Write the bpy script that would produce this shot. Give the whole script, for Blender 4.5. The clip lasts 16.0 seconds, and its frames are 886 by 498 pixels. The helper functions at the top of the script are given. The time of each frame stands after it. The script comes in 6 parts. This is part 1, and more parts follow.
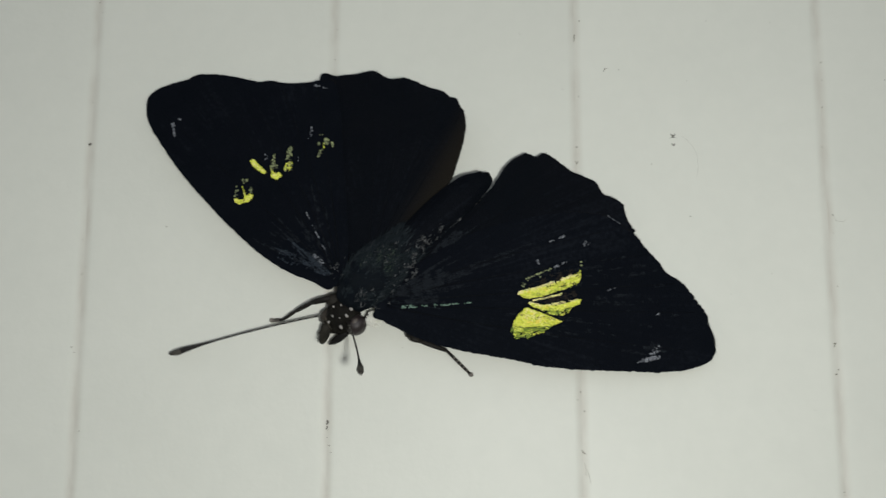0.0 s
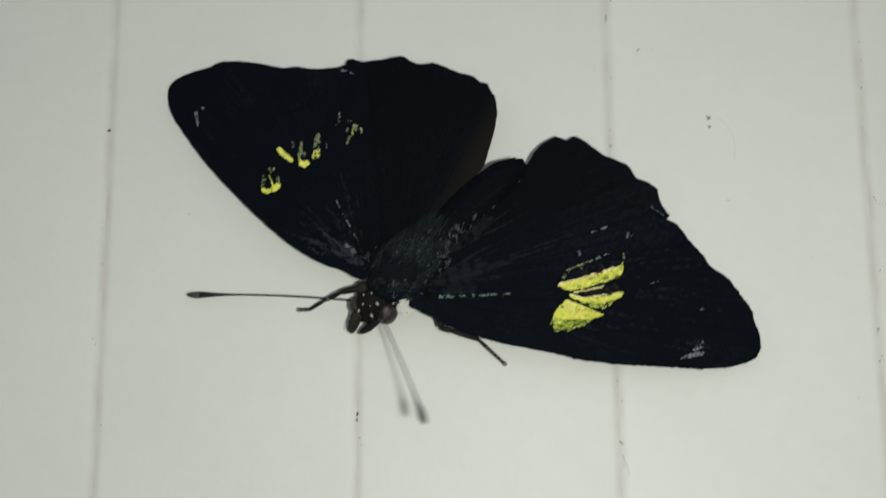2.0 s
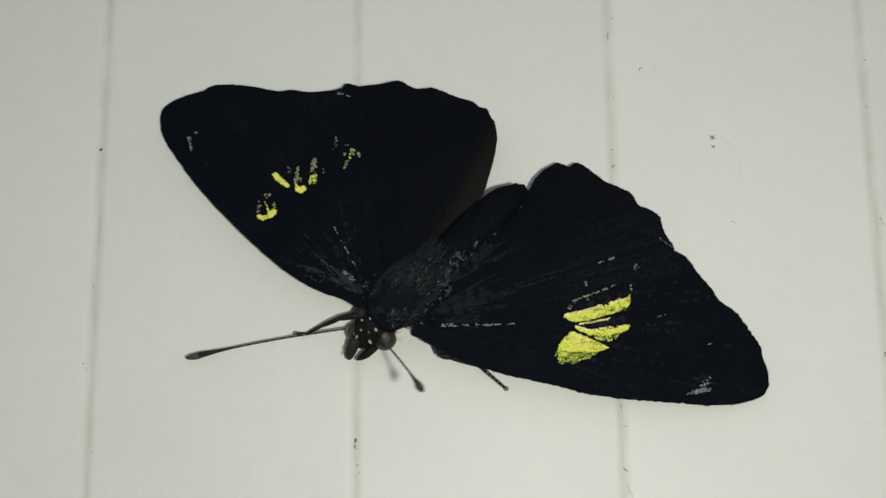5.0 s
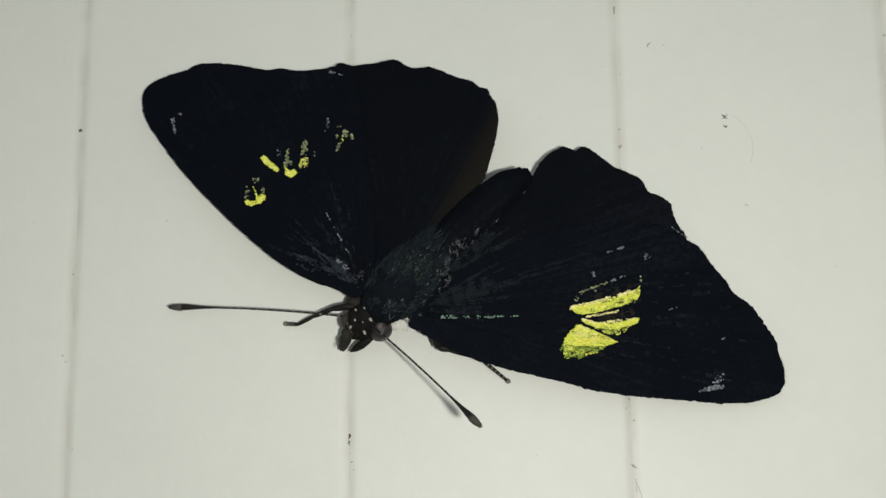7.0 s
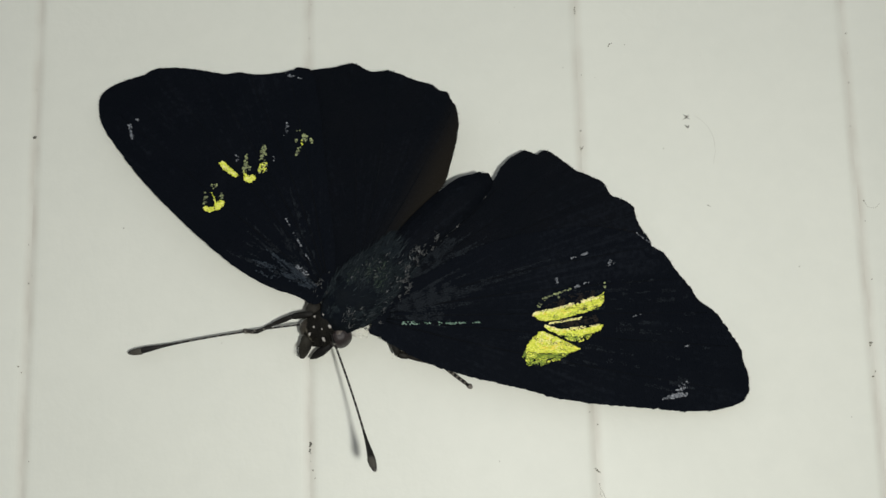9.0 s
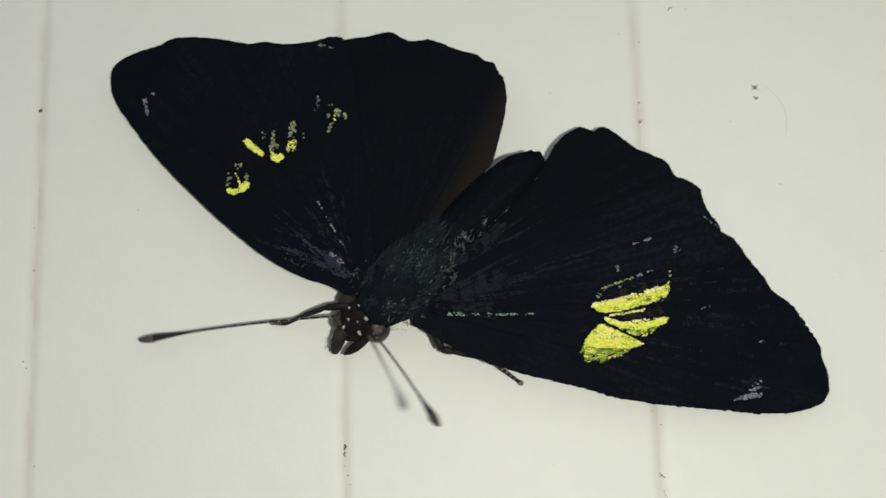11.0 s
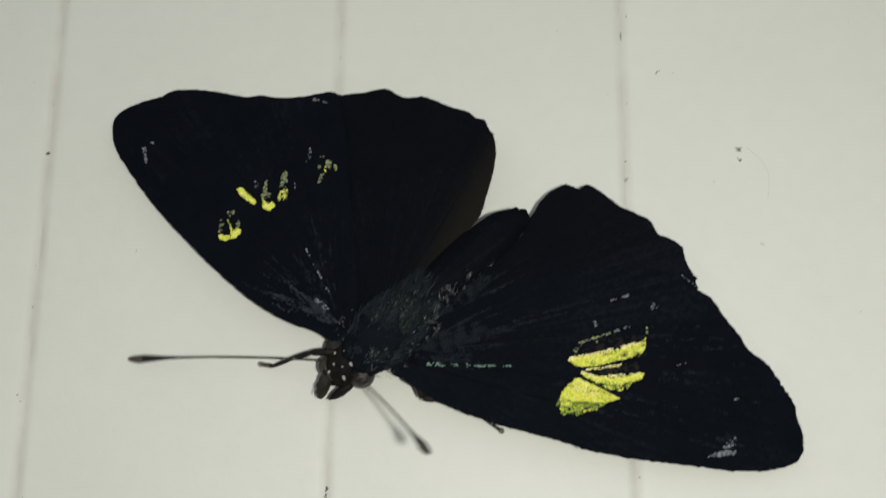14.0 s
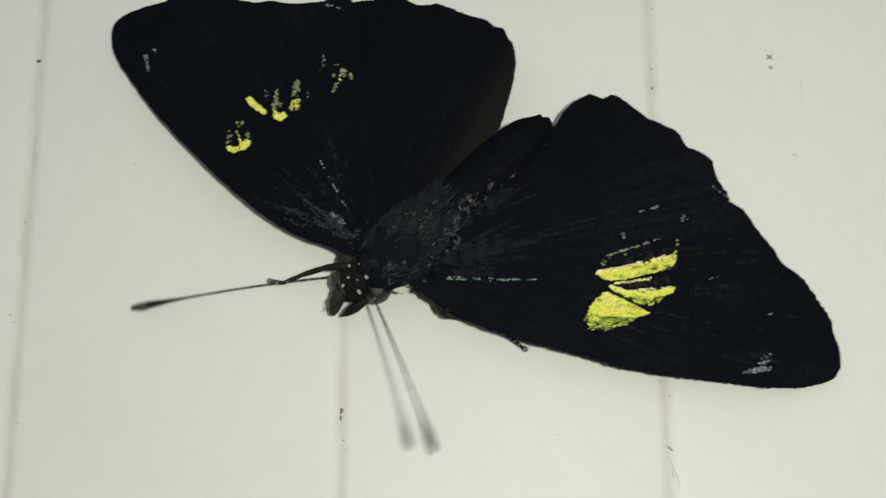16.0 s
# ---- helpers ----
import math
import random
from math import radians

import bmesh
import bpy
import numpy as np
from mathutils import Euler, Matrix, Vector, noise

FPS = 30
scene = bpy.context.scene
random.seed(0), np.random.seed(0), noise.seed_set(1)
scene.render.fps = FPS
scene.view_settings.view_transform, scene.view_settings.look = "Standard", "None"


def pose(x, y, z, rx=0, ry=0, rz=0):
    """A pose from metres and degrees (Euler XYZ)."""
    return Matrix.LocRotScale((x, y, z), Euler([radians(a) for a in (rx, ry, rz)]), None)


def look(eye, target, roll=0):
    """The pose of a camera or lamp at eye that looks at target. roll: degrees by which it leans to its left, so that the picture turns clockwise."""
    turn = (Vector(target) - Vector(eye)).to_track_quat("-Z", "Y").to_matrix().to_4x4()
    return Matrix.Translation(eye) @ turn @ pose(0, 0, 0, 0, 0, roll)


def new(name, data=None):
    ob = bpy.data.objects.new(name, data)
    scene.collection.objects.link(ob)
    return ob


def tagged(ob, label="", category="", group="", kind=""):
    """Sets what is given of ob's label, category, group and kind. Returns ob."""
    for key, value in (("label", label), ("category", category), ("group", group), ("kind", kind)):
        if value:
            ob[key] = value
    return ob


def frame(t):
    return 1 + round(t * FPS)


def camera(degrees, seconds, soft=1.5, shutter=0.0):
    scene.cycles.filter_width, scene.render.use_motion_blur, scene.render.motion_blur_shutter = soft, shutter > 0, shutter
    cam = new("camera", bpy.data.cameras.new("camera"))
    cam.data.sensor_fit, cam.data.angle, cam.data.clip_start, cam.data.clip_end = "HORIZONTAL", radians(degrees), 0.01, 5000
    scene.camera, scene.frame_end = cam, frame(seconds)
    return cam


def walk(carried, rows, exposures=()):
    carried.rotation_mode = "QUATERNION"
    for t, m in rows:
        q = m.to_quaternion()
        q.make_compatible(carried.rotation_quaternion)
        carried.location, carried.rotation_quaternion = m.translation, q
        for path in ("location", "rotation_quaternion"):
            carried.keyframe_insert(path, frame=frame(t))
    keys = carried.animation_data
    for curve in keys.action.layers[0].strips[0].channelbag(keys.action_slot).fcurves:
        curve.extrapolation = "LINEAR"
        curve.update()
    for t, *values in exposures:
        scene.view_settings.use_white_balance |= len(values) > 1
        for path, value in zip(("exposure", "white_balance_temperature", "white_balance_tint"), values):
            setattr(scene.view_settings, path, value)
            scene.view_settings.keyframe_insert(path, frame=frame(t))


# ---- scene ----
from mathutils.geometry import delaunay_2d_cdt

# ---------------------------------------------------------------- camera
cam = camera(44.85, 16.0, soft=1.45, shutter=0.36)
PATH = [
    (0, (0.00192, -0.10630, 1.50049), (-0.00043, -0.00788, 1.51803), 0.04),
    (0.1, (0.00156, -0.10601, 1.50018), (0.00053, -0.00760, 1.51789), -0.04),
    (0.2, (0.00119, -0.10572, 1.49987), (0.00135, -0.00708, 1.51628), -0.12),
    (0.3, (0.00083, -0.10543, 1.49956), (0.00122, -0.00683, 1.51625), -0.20),
    (0.4, (0.00047, -0.10514, 1.49925), (-0.00096, -0.00658, 1.51613), -0.29),
    (0.5, (0.00010, -0.10485, 1.49894), (-0.00202, -0.00631, 1.51584), -0.37),
    (0.6, (-0.00023, -0.10450, 1.49895), (-0.00301, -0.00606, 1.51631), -0.40),
    (0.7, (-0.00056, -0.10415, 1.49895), (-0.00306, -0.00585, 1.51715), -0.43),
    (0.8, (-0.00089, -0.10381, 1.49896), (-0.00283, -0.00565, 1.51799), -0.47),
    (0.9, (-0.00122, -0.10346, 1.49896), (-0.00334, -0.00526, 1.51772), -0.50),
    (1, (-0.00156, -0.10311, 1.49897), (-0.00387, -0.00462, 1.51612), -0.53),
    (1.1, (-0.00140, -0.10324, 1.49931), (-0.00402, -0.00482, 1.51682), -0.54),
    (1.2, (-0.00124, -0.10338, 1.49965), (-0.00307, -0.00540, 1.51960), -0.55),
    (1.3, (-0.00108, -0.10351, 1.50000), (-0.00267, -0.00552, 1.51988), -0.56),
    (1.4, (-0.00092, -0.10364, 1.50034), (-0.00246, -0.00555, 1.51971), -0.57),
    (1.5, (-0.00076, -0.10378, 1.50068), (-0.00242, -0.00556, 1.51942), -0.57),
    (1.6, (-0.00094, -0.10367, 1.50048), (-0.00256, -0.00518, 1.51769), -0.54),
    (1.7, (-0.00112, -0.10356, 1.50027), (-0.00277, -0.00501, 1.51713), -0.51),
    (1.8, (-0.00130, -0.10346, 1.50007), (-0.00364, -0.00476, 1.51602), -0.48),
    (1.9, (-0.00148, -0.10335, 1.49987), (-0.00414, -0.00467, 1.51583), -0.44),
    (2, (-0.00166, -0.10325, 1.49966), (-0.00357, -0.00482, 1.51724), -0.41),
    (2.1, (-0.00151, -0.10305, 1.49956), (-0.00324, -0.00477, 1.51796), -0.43),
    (2.2, (-0.00136, -0.10285, 1.49945), (-0.00269, -0.00464, 1.51823), -0.45),
    (2.3, (-0.00121, -0.10266, 1.49935), (-0.00260, -0.00433, 1.51748), -0.47),
    (2.4, (-0.00106, -0.10246, 1.49924), (-0.00279, -0.00380, 1.51543), -0.48),
    (2.5, (-0.00091, -0.10227, 1.49914), (-0.00251, -0.00367, 1.51576), -0.50),
    (2.6, (-0.00113, -0.10228, 1.49905), (-0.00169, -0.00403, 1.51765), -0.51),
    (2.7, (-0.00135, -0.10230, 1.49896), (-0.00141, -0.00406, 1.51765), -0.52),
    (2.8, (-0.00158, -0.10231, 1.49886), (-0.00244, -0.00376, 1.51579), -0.53),
    (2.9, (-0.00180, -0.10232, 1.49877), (-0.00300, -0.00374, 1.51551), -0.54),
    (3, (-0.00202, -0.10234, 1.49868), (-0.00348, -0.00379, 1.51559), -0.55),
    (3.1, (-0.00244, -0.10230, 1.49859), (-0.00387, -0.00377, 1.51560), -0.58),
    (3.2, (-0.00286, -0.10226, 1.49851), (-0.00380, -0.00352, 1.51428), -0.60),
    (3.3, (-0.00329, -0.10222, 1.49842), (-0.00400, -0.00349, 1.51428), -0.63),
    (3.4, (-0.00371, -0.10218, 1.49833), (-0.00486, -0.00351, 1.51456), -0.65),
    (3.5, (-0.00413, -0.10214, 1.49824), (-0.00537, -0.00359, 1.51518), -0.68),
    (3.6, (-0.00397, -0.10225, 1.49846), (-0.00541, -0.00438, 1.51894), -0.67),
    (3.7, (-0.00381, -0.10236, 1.49868), (-0.00437, -0.00459, 1.51968), -0.66),
    (5.8, (-0.00274, -0.09828, 1.50177), (-0.00359, 0.00023, 1.51894), -0.48),
    (5.9, (-0.00332, -0.09768, 1.50080), (-0.00350, 0.00087, 1.51780), -0.47),
    (6, (-0.00391, -0.09708, 1.49984), (-0.00458, 0.00155, 1.51637), -0.45),
    (6.1, (-0.00377, -0.09674, 1.49977), (-0.00469, 0.00189, 1.51626), -0.47),
    (6.2, (-0.00363, -0.09640, 1.49970), (-0.00462, 0.00216, 1.51655), -0.49),
    (6.3, (-0.00349, -0.09606, 1.49963), (-0.00446, 0.00242, 1.51693), -0.51),
    (6.4, (-0.00335, -0.09573, 1.49956), (-0.00318, 0.00275, 1.51693), -0.53),
    (6.5, (-0.00321, -0.09539, 1.49950), (-0.00310, 0.00310, 1.51682), -0.54),
    (6.6, (-0.00321, -0.09556, 1.49999), (-0.00347, 0.00294, 1.51719), -0.57),
    (6.7, (-0.00321, -0.09574, 1.50048), (-0.00373, 0.00283, 1.51736), -0.60),
    (6.8, (-0.00321, -0.09591, 1.50097), (-0.00372, 0.00232, 1.51968), -0.63),
    (6.9, (-0.00321, -0.09609, 1.50146), (-0.00350, 0.00223, 1.51976), -0.66),
    (7, (-0.00320, -0.09626, 1.50196), (-0.00349, 0.00222, 1.51930), -0.69),
    (7.1, (-0.00285, -0.09605, 1.50161), (-0.00341, 0.00242, 1.51905), -0.65),
    (7.2, (-0.00250, -0.09583, 1.50126), (-0.00222, 0.00273, 1.51814), -0.61),
    (7.3, (-0.00215, -0.09562, 1.50092), (-0.00195, 0.00301, 1.51744), -0.57),
    (7.4, (-0.00180, -0.09540, 1.50057), (-0.00106, 0.00334, 1.51633), -0.53),
    (7.5, (-0.00144, -0.09519, 1.50023), (-0.00088, 0.00348, 1.51647), -0.49),
    (7.6, (-0.00122, -0.09525, 1.50016), (0.00001, 0.00316, 1.51788), -0.51),
    (7.7, (-0.00099, -0.09531, 1.50010), (0.00052, 0.00307, 1.51797), -0.54),
    (7.8, (-0.00076, -0.09537, 1.50003), (0.00134, 0.00295, 1.51816), -0.56),
    (7.9, (-0.00053, -0.09543, 1.49997), (0.00145, 0.00284, 1.51836), -0.59),
    (8, (-0.00030, -0.09549, 1.49990), (0.00094, 0.00303, 1.51697), -0.61),
    (8.1, (-0.00037, -0.09555, 1.50029), (0.00028, 0.00305, 1.51692), -0.65),
    (8.2, (-0.00045, -0.09562, 1.50068), (-0.00026, 0.00288, 1.51797), -0.68),
    (10.3, (-0.00223, -0.09048, 1.50345), (0.00036, 0.00820, 1.51943), -2.89),
    (10.4, (-0.00264, -0.08963, 1.50248), (-0.00040, 0.00925, 1.51725), -2.98),
    (10.5, (-0.00304, -0.08879, 1.50152), (-0.00112, 0.00991, 1.51746), -3.06),
    (10.6, (-0.00333, -0.08833, 1.50175), (-0.00176, 0.01021, 1.51869), -2.75),
    (10.7, (-0.00361, -0.08787, 1.50199), (-0.00206, 0.01063, 1.51914), -2.45),
    (10.8, (-0.00390, -0.08742, 1.50223), (-0.00205, 0.01105, 1.51958), -2.14),
    (10.9, (-0.00418, -0.08696, 1.50247), (-0.00246, 0.01147, 1.52003), -1.84),
    (11, (-0.00446, -0.08650, 1.50270), (-0.00366, 0.01198, 1.52004), -1.54),
    (11.1, (-0.00464, -0.08602, 1.50229), (-0.00387, 0.01248, 1.51953), -1.46),
    (11.2, (-0.00482, -0.08555, 1.50188), (-0.00414, 0.01330, 1.51701), -1.38),
    (11.3, (-0.00500, -0.08507, 1.50147), (-0.00418, 0.01372, 1.51698), -1.30),
    (11.4, (-0.00518, -0.08459, 1.50106), (-0.00442, 0.01387, 1.51853), -1.22),
    (11.5, (-0.00535, -0.08411, 1.50065), (-0.00465, 0.01416, 1.51914), -1.14),
    (11.6, (-0.00502, -0.08407, 1.50039), (-0.00474, 0.01385, 1.52064), -1.07),
    (11.7, (-0.00469, -0.08404, 1.50013), (-0.00502, 0.01380, 1.52080), -0.99),
    (11.8, (-0.00436, -0.08400, 1.49987), (-0.00437, 0.01384, 1.52054), -0.92),
    (11.9, (-0.00402, -0.08396, 1.49961), (-0.00362, 0.01390, 1.52017), -0.84),
    (12, (-0.00369, -0.08392, 1.49935), (-0.00291, 0.01435, 1.51782), -0.77),
    (12.1, (-0.00380, -0.08368, 1.49912), (-0.00287, 0.01450, 1.51810), -0.76),
    (12.2, (-0.00392, -0.08343, 1.49890), (-0.00278, 0.01465, 1.51836), -0.75),
    (12.3, (-0.00403, -0.08319, 1.49867), (-0.00258, 0.01483, 1.51841), -0.74),
    (12.4, (-0.00414, -0.08294, 1.49845), (-0.00269, 0.01529, 1.51711), -0.73),
    (12.5, (-0.00425, -0.08270, 1.49822), (-0.00286, 0.01547, 1.51723), -0.72),
    (12.6, (-0.00420, -0.08298, 1.49863), (-0.00300, 0.01536, 1.51677), -0.68),
    (12.7, (-0.00415, -0.08325, 1.49903), (-0.00289, 0.01509, 1.51711), -0.64),
    (12.8, (-0.00410, -0.08353, 1.49944), (-0.00204, 0.01489, 1.51703), -0.59),
    (12.9, (-0.00405, -0.08380, 1.49984), (-0.00204, 0.01446, 1.51831), -0.55),
    (13, (-0.00399, -0.08408, 1.50025), (-0.00252, 0.01412, 1.51908), -0.51),
    (13.1, (-0.00393, -0.08464, 1.50087), (-0.00318, 0.01343, 1.52043), -0.41),
    (13.2, (-0.00386, -0.08520, 1.50149), (-0.00434, 0.01234, 1.52351), -0.30),
    (13.3, (-0.00379, -0.08576, 1.50211), (-0.00374, 0.01162, 1.52485), -0.20),
    (13.4, (-0.00372, -0.08633, 1.50273), (-0.00251, 0.01111, 1.52518), -0.10),
    (13.5, (-0.00365, -0.08689, 1.50335), (-0.00075, 0.01062, 1.52537), -0.00),
    (13.6, (-0.00325, -0.08720, 1.50281), (0.00139, 0.01029, 1.52461), 0.07),
    (13.7, (-0.00286, -0.08750, 1.50227), (0.00094, 0.00988, 1.52469), 0.14),
    (13.8, (-0.00246, -0.08781, 1.50173), (-0.00061, 0.00946, 1.52486), 0.22),
    (13.9, (-0.00206, -0.08812, 1.50119), (-0.00146, 0.00892, 1.52533), 0.29),
    (14, (-0.00166, -0.08843, 1.50065), (-0.00279, 0.00874, 1.52424), 0.36),
    (14.1, (-0.00072, -0.08823, 1.50055), (-0.00228, 0.00931, 1.52256), 0.24),
    (14.2, (0.00022, -0.08803, 1.50044), (-0.00048, 0.00976, 1.52133), 0.12),
    (14.3, (0.00116, -0.08783, 1.50033), (0.00128, 0.00990, 1.52153), -0.00),
    (14.4, (0.00210, -0.08763, 1.50022), (0.00392, 0.00995, 1.52203), -0.12),
    (14.5, (0.00304, -0.08743, 1.50012), (0.00375, 0.01020, 1.52172), -0.24),
    (14.6, (0.00251, -0.08709, 1.49969), (0.00247, 0.01078, 1.52022), -0.24),
    (14.7, (0.00199, -0.08674, 1.49927), (0.00157, 0.01134, 1.51874), -0.24),
    (14.8, (0.00146, -0.08640, 1.49884), (0.00084, 0.01148, 1.51933), -0.24),
    (14.9, (0.00093, -0.08605, 1.49841), (0.00135, 0.01163, 1.51982), -0.24),
    (15, (0.00040, -0.08571, 1.49799), (0.00190, 0.01182, 1.52005), -0.24),
    (15.1, (-0.00058, -0.08520, 1.49774), (0.00190, 0.01221, 1.52018), -0.25),
    (15.2, (-0.00157, -0.08470, 1.49748), (0.00009, 0.01344, 1.51662), -0.26),
    (15.3, (-0.00255, -0.08420, 1.49723), (-0.00096, 0.01402, 1.51596), -0.27),
    (15.4, (-0.00354, -0.08369, 1.49698), (-0.00253, 0.01445, 1.51614), -0.28),
    (15.5, (-0.00452, -0.08319, 1.49673), (-0.00354, 0.01493, 1.51601), -0.29),
    (15.6, (-0.00467, -0.08310, 1.49674), (-0.00556, 0.01485, 1.51686), -0.27),
    (15.7, (-0.00483, -0.08301, 1.49675), (-0.00575, 0.01494, 1.51687), -0.25),
    (15.8, (-0.00498, -0.08292, 1.49675), (-0.00564, 0.01492, 1.51740), -0.23),
    (15.9, (-0.00513, -0.08283, 1.49676), (-0.00511, 0.01493, 1.51783), -0.21),
    (16, (-0.00529, -0.08274, 1.49677), (-0.00394, 0.01495, 1.51811), -0.18),
]
EXPOSURES = [(0.0, -0.10, 6365, 10.8), (1.5, -0.07, 6365, 10.8), (2.5, -0.08, 6365, 10.8), (3.5, -0.16, 6365, 10.8), (3.7, -0.15, 6370, 10.8), (5.8, 0.03, 6480, 11), (8.2, 0.05, 6490, 11),
             (10.3, 0.15, 6535, 10.9), (11.0, 0.14, 6535, 10.9), (12.5, 0.09, 6535, 10.9), (13.5, 0.12, 6535, 10.9), (14.0, 0.05, 6535, 10.9), (14.5, 0.12, 6535, 10.9), (16.0, 0.10, 6535, 10.9)]
walk(cam, [(t, look(eye, target, roll)) for t, eye, target, roll in PATH], EXPOSURES)

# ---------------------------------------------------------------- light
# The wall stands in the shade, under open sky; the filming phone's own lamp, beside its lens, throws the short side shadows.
world = bpy.data.worlds.new("sky")
scene.world = world
world.use_nodes = True
nt = world.node_tree
nt.nodes.clear()
sky = nt.nodes.new("ShaderNodeTexSky")
sky.sky_type = "NISHITA"
sky.sun_disc = False
sky.sun_elevation = radians(35)
sky.sun_rotation = radians(10)
back = nt.nodes.new("ShaderNodeBackground")
back.inputs["Strength"].default_value = 0.106
out = nt.nodes.new("ShaderNodeOutputWorld")
haze = nt.nodes.new("ShaderNodeHueSaturation")     # a thinly clouded, paler sky
haze.inputs["Saturation"].default_value = 0.2
nt.links.new(sky.outputs[0], haze.inputs["Color"])
nt.links.new(haze.outputs[0], back.inputs[0])
nt.links.new(back.outputs[0], out.inputs[0])
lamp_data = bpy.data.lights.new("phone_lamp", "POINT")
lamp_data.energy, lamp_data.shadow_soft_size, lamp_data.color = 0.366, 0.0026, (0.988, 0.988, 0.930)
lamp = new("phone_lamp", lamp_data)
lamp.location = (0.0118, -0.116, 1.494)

# ---------------------------------------------------------------- materials
MM = 0.001


def material(name, colour, rough=0.6, spec=0.5, tint=None, scale=300.0, amount=0.5, bump=0.0, bump_scale=2000.0,
             island=None, sheen=0.0, metal=0.0, piece=0.0, coat=0.0, band=None, streak=None, joint=None):
    """A surface with two scales of colour variation and fine relief. tint: the second colour; island: the colour of some of the loose pieces."""
    m = bpy.data.materials.new(name)
    m.use_nodes = True
    n, l = m.node_tree.nodes, m.node_tree.links
    b = n["Principled BSDF"]
    b.inputs["Roughness"].default_value = rough
    b.inputs["Specular IOR Level"].default_value = spec
    b.inputs["Metallic"].default_value = metal
    b.inputs["Sheen Weight"].default_value = sheen
    b.inputs["Coat Weight"].default_value = coat
    tc = n.new("ShaderNodeTexCoord")
    big = n.new("ShaderNodeTexNoise")
    big.inputs["Scale"].default_value, big.inputs["Detail"].default_value = scale, 6
    fine = n.new("ShaderNodeTexNoise")
    fine.inputs["Scale"].default_value, fine.inputs["Detail"].default_value = scale * 9, 3
    for x in (big, fine):
        l.new(tc.outputs["Object"], x.inputs["Vector"])
    add = n.new("ShaderNodeMath")
    add.operation = "MULTIPLY_ADD"
    l.new(fine.outputs["Fac"], add.inputs[0])
    add.inputs[1].default_value = 0.5
    l.new(big.outputs["Fac"], add.inputs[2])
    ramp = n.new("ShaderNodeMapRange")
    ramp.inputs["From Min"].default_value, ramp.inputs["From Max"].default_value = 0.5, 1.0
    ramp.inputs["To Max"].default_value = amount
    l.new(add.outputs[0], ramp.inputs["Value"])
    mix = n.new("ShaderNodeMix")
    mix.data_type = "RGBA"
    mix.inputs["A"].default_value = (*colour, 1)
    mix.inputs["B"].default_value = (*(tint or [c * 0.8 for c in colour]), 1)
    l.new(ramp.outputs[0], mix.inputs["Factor"])
    result = mix.outputs["Result"]
    if streak:
        # faint sheen put into colour: rays outward from the hinge, broken up by speckle
        tone, rays, strength = streak
        sep = n.new("ShaderNodeSeparateXYZ")
        l.new(tc.outputs["Object"], sep.inputs[0])
        ang = n.new("ShaderNodeMath")
        ang.operation = "ARCTAN2"
        l.new(sep.outputs["Z"], ang.inputs[0])
        l.new(sep.outputs["X"], ang.inputs[1])
        rad = n.new("ShaderNodeVectorMath")
        rad.operation = "LENGTH"
        l.new(tc.outputs["Object"], rad.inputs[0])
        comb = n.new("ShaderNodeCombineXYZ")
        l.new(ang.outputs[0], comb.inputs["X"])
        l.new(rad.outputs["Value"], comb.inputs["Y"])
        mapping = n.new("ShaderNodeMapping")
        mapping.inputs["Scale"].default_value = (rays, 70, 1)
        l.new(comb.outputs[0], mapping.inputs["Vector"])
        ray = n.new("ShaderNodeTexNoise")
        ray.inputs["Scale"].default_value, ray.inputs["Detail"].default_value = 1.0, 2.5
        l.new(mapping.outputs[0], ray.inputs["Vector"])
        grit = n.new("ShaderNodeTexNoise")
        grit.inputs["Scale"].default_value, grit.inputs["Detail"].default_value = 2600, 3
        l.new(tc.outputs["Object"], grit.inputs["Vector"])
        area = n.new("ShaderNodeTexNoise")
        area.inputs["Scale"].default_value, area.inputs["Detail"].default_value = 110, 2
        l.new(tc.outputs["Object"], area.inputs["Vector"])
        first = n.new("ShaderNodeMath")
        first.operation = "MULTIPLY"
        l.new(ray.outputs["Fac"], first.inputs[0])
        l.new(area.outputs["Fac"], first.inputs[1])
        both = n.new("ShaderNodeMath")
        both.operation = "MULTIPLY"
        l.new(first.outputs[0], both.inputs[0])
        l.new(grit.outputs["Fac"], both.inputs[1])
        cut = n.new("ShaderNodeMapRange")
        cut.inputs["From Min"].default_value, cut.inputs["From Max"].default_value = 0.14, 0.27
        cut.inputs["To Max"].default_value = strength
        l.new(both.outputs[0], cut.inputs["Value"])
        rayed = n.new("ShaderNodeMix")
        rayed.data_type = "RGBA"
        rayed.inputs["B"].default_value = (*tone, 1)
        l.new(result, rayed.inputs["A"])
        l.new(cut.outputs[0], rayed.inputs["Factor"])
        result = rayed.outputs["Result"]
    if joint:
        # darker tone towards both edges of a board, in patches along its length
        half, reach, tone = joint
        sep = n.new("ShaderNodeSeparateXYZ")
        l.new(tc.outputs["Object"], sep.inputs[0])
        away = n.new("ShaderNodeMath")
        away.operation = "ABSOLUTE"
        l.new(sep.outputs["X"], away.inputs[0])
        near_edge = n.new("ShaderNodeMapRange")
        near_edge.interpolation_type = "SMOOTHSTEP"
        near_edge.inputs["From Min"].default_value, near_edge.inputs["From Max"].default_value = (half - reach) * MM, half * MM
        l.new(away.outputs[0], near_edge.inputs["Value"])
        patch = n.new("ShaderNodeTexNoise")
        patch.inputs["Scale"].default_value, patch.inputs["Detail"].default_value = 160, 6
        l.new(tc.outputs["Object"], patch.inputs["Vector"])
        some = n.new("ShaderNodeMapRange")
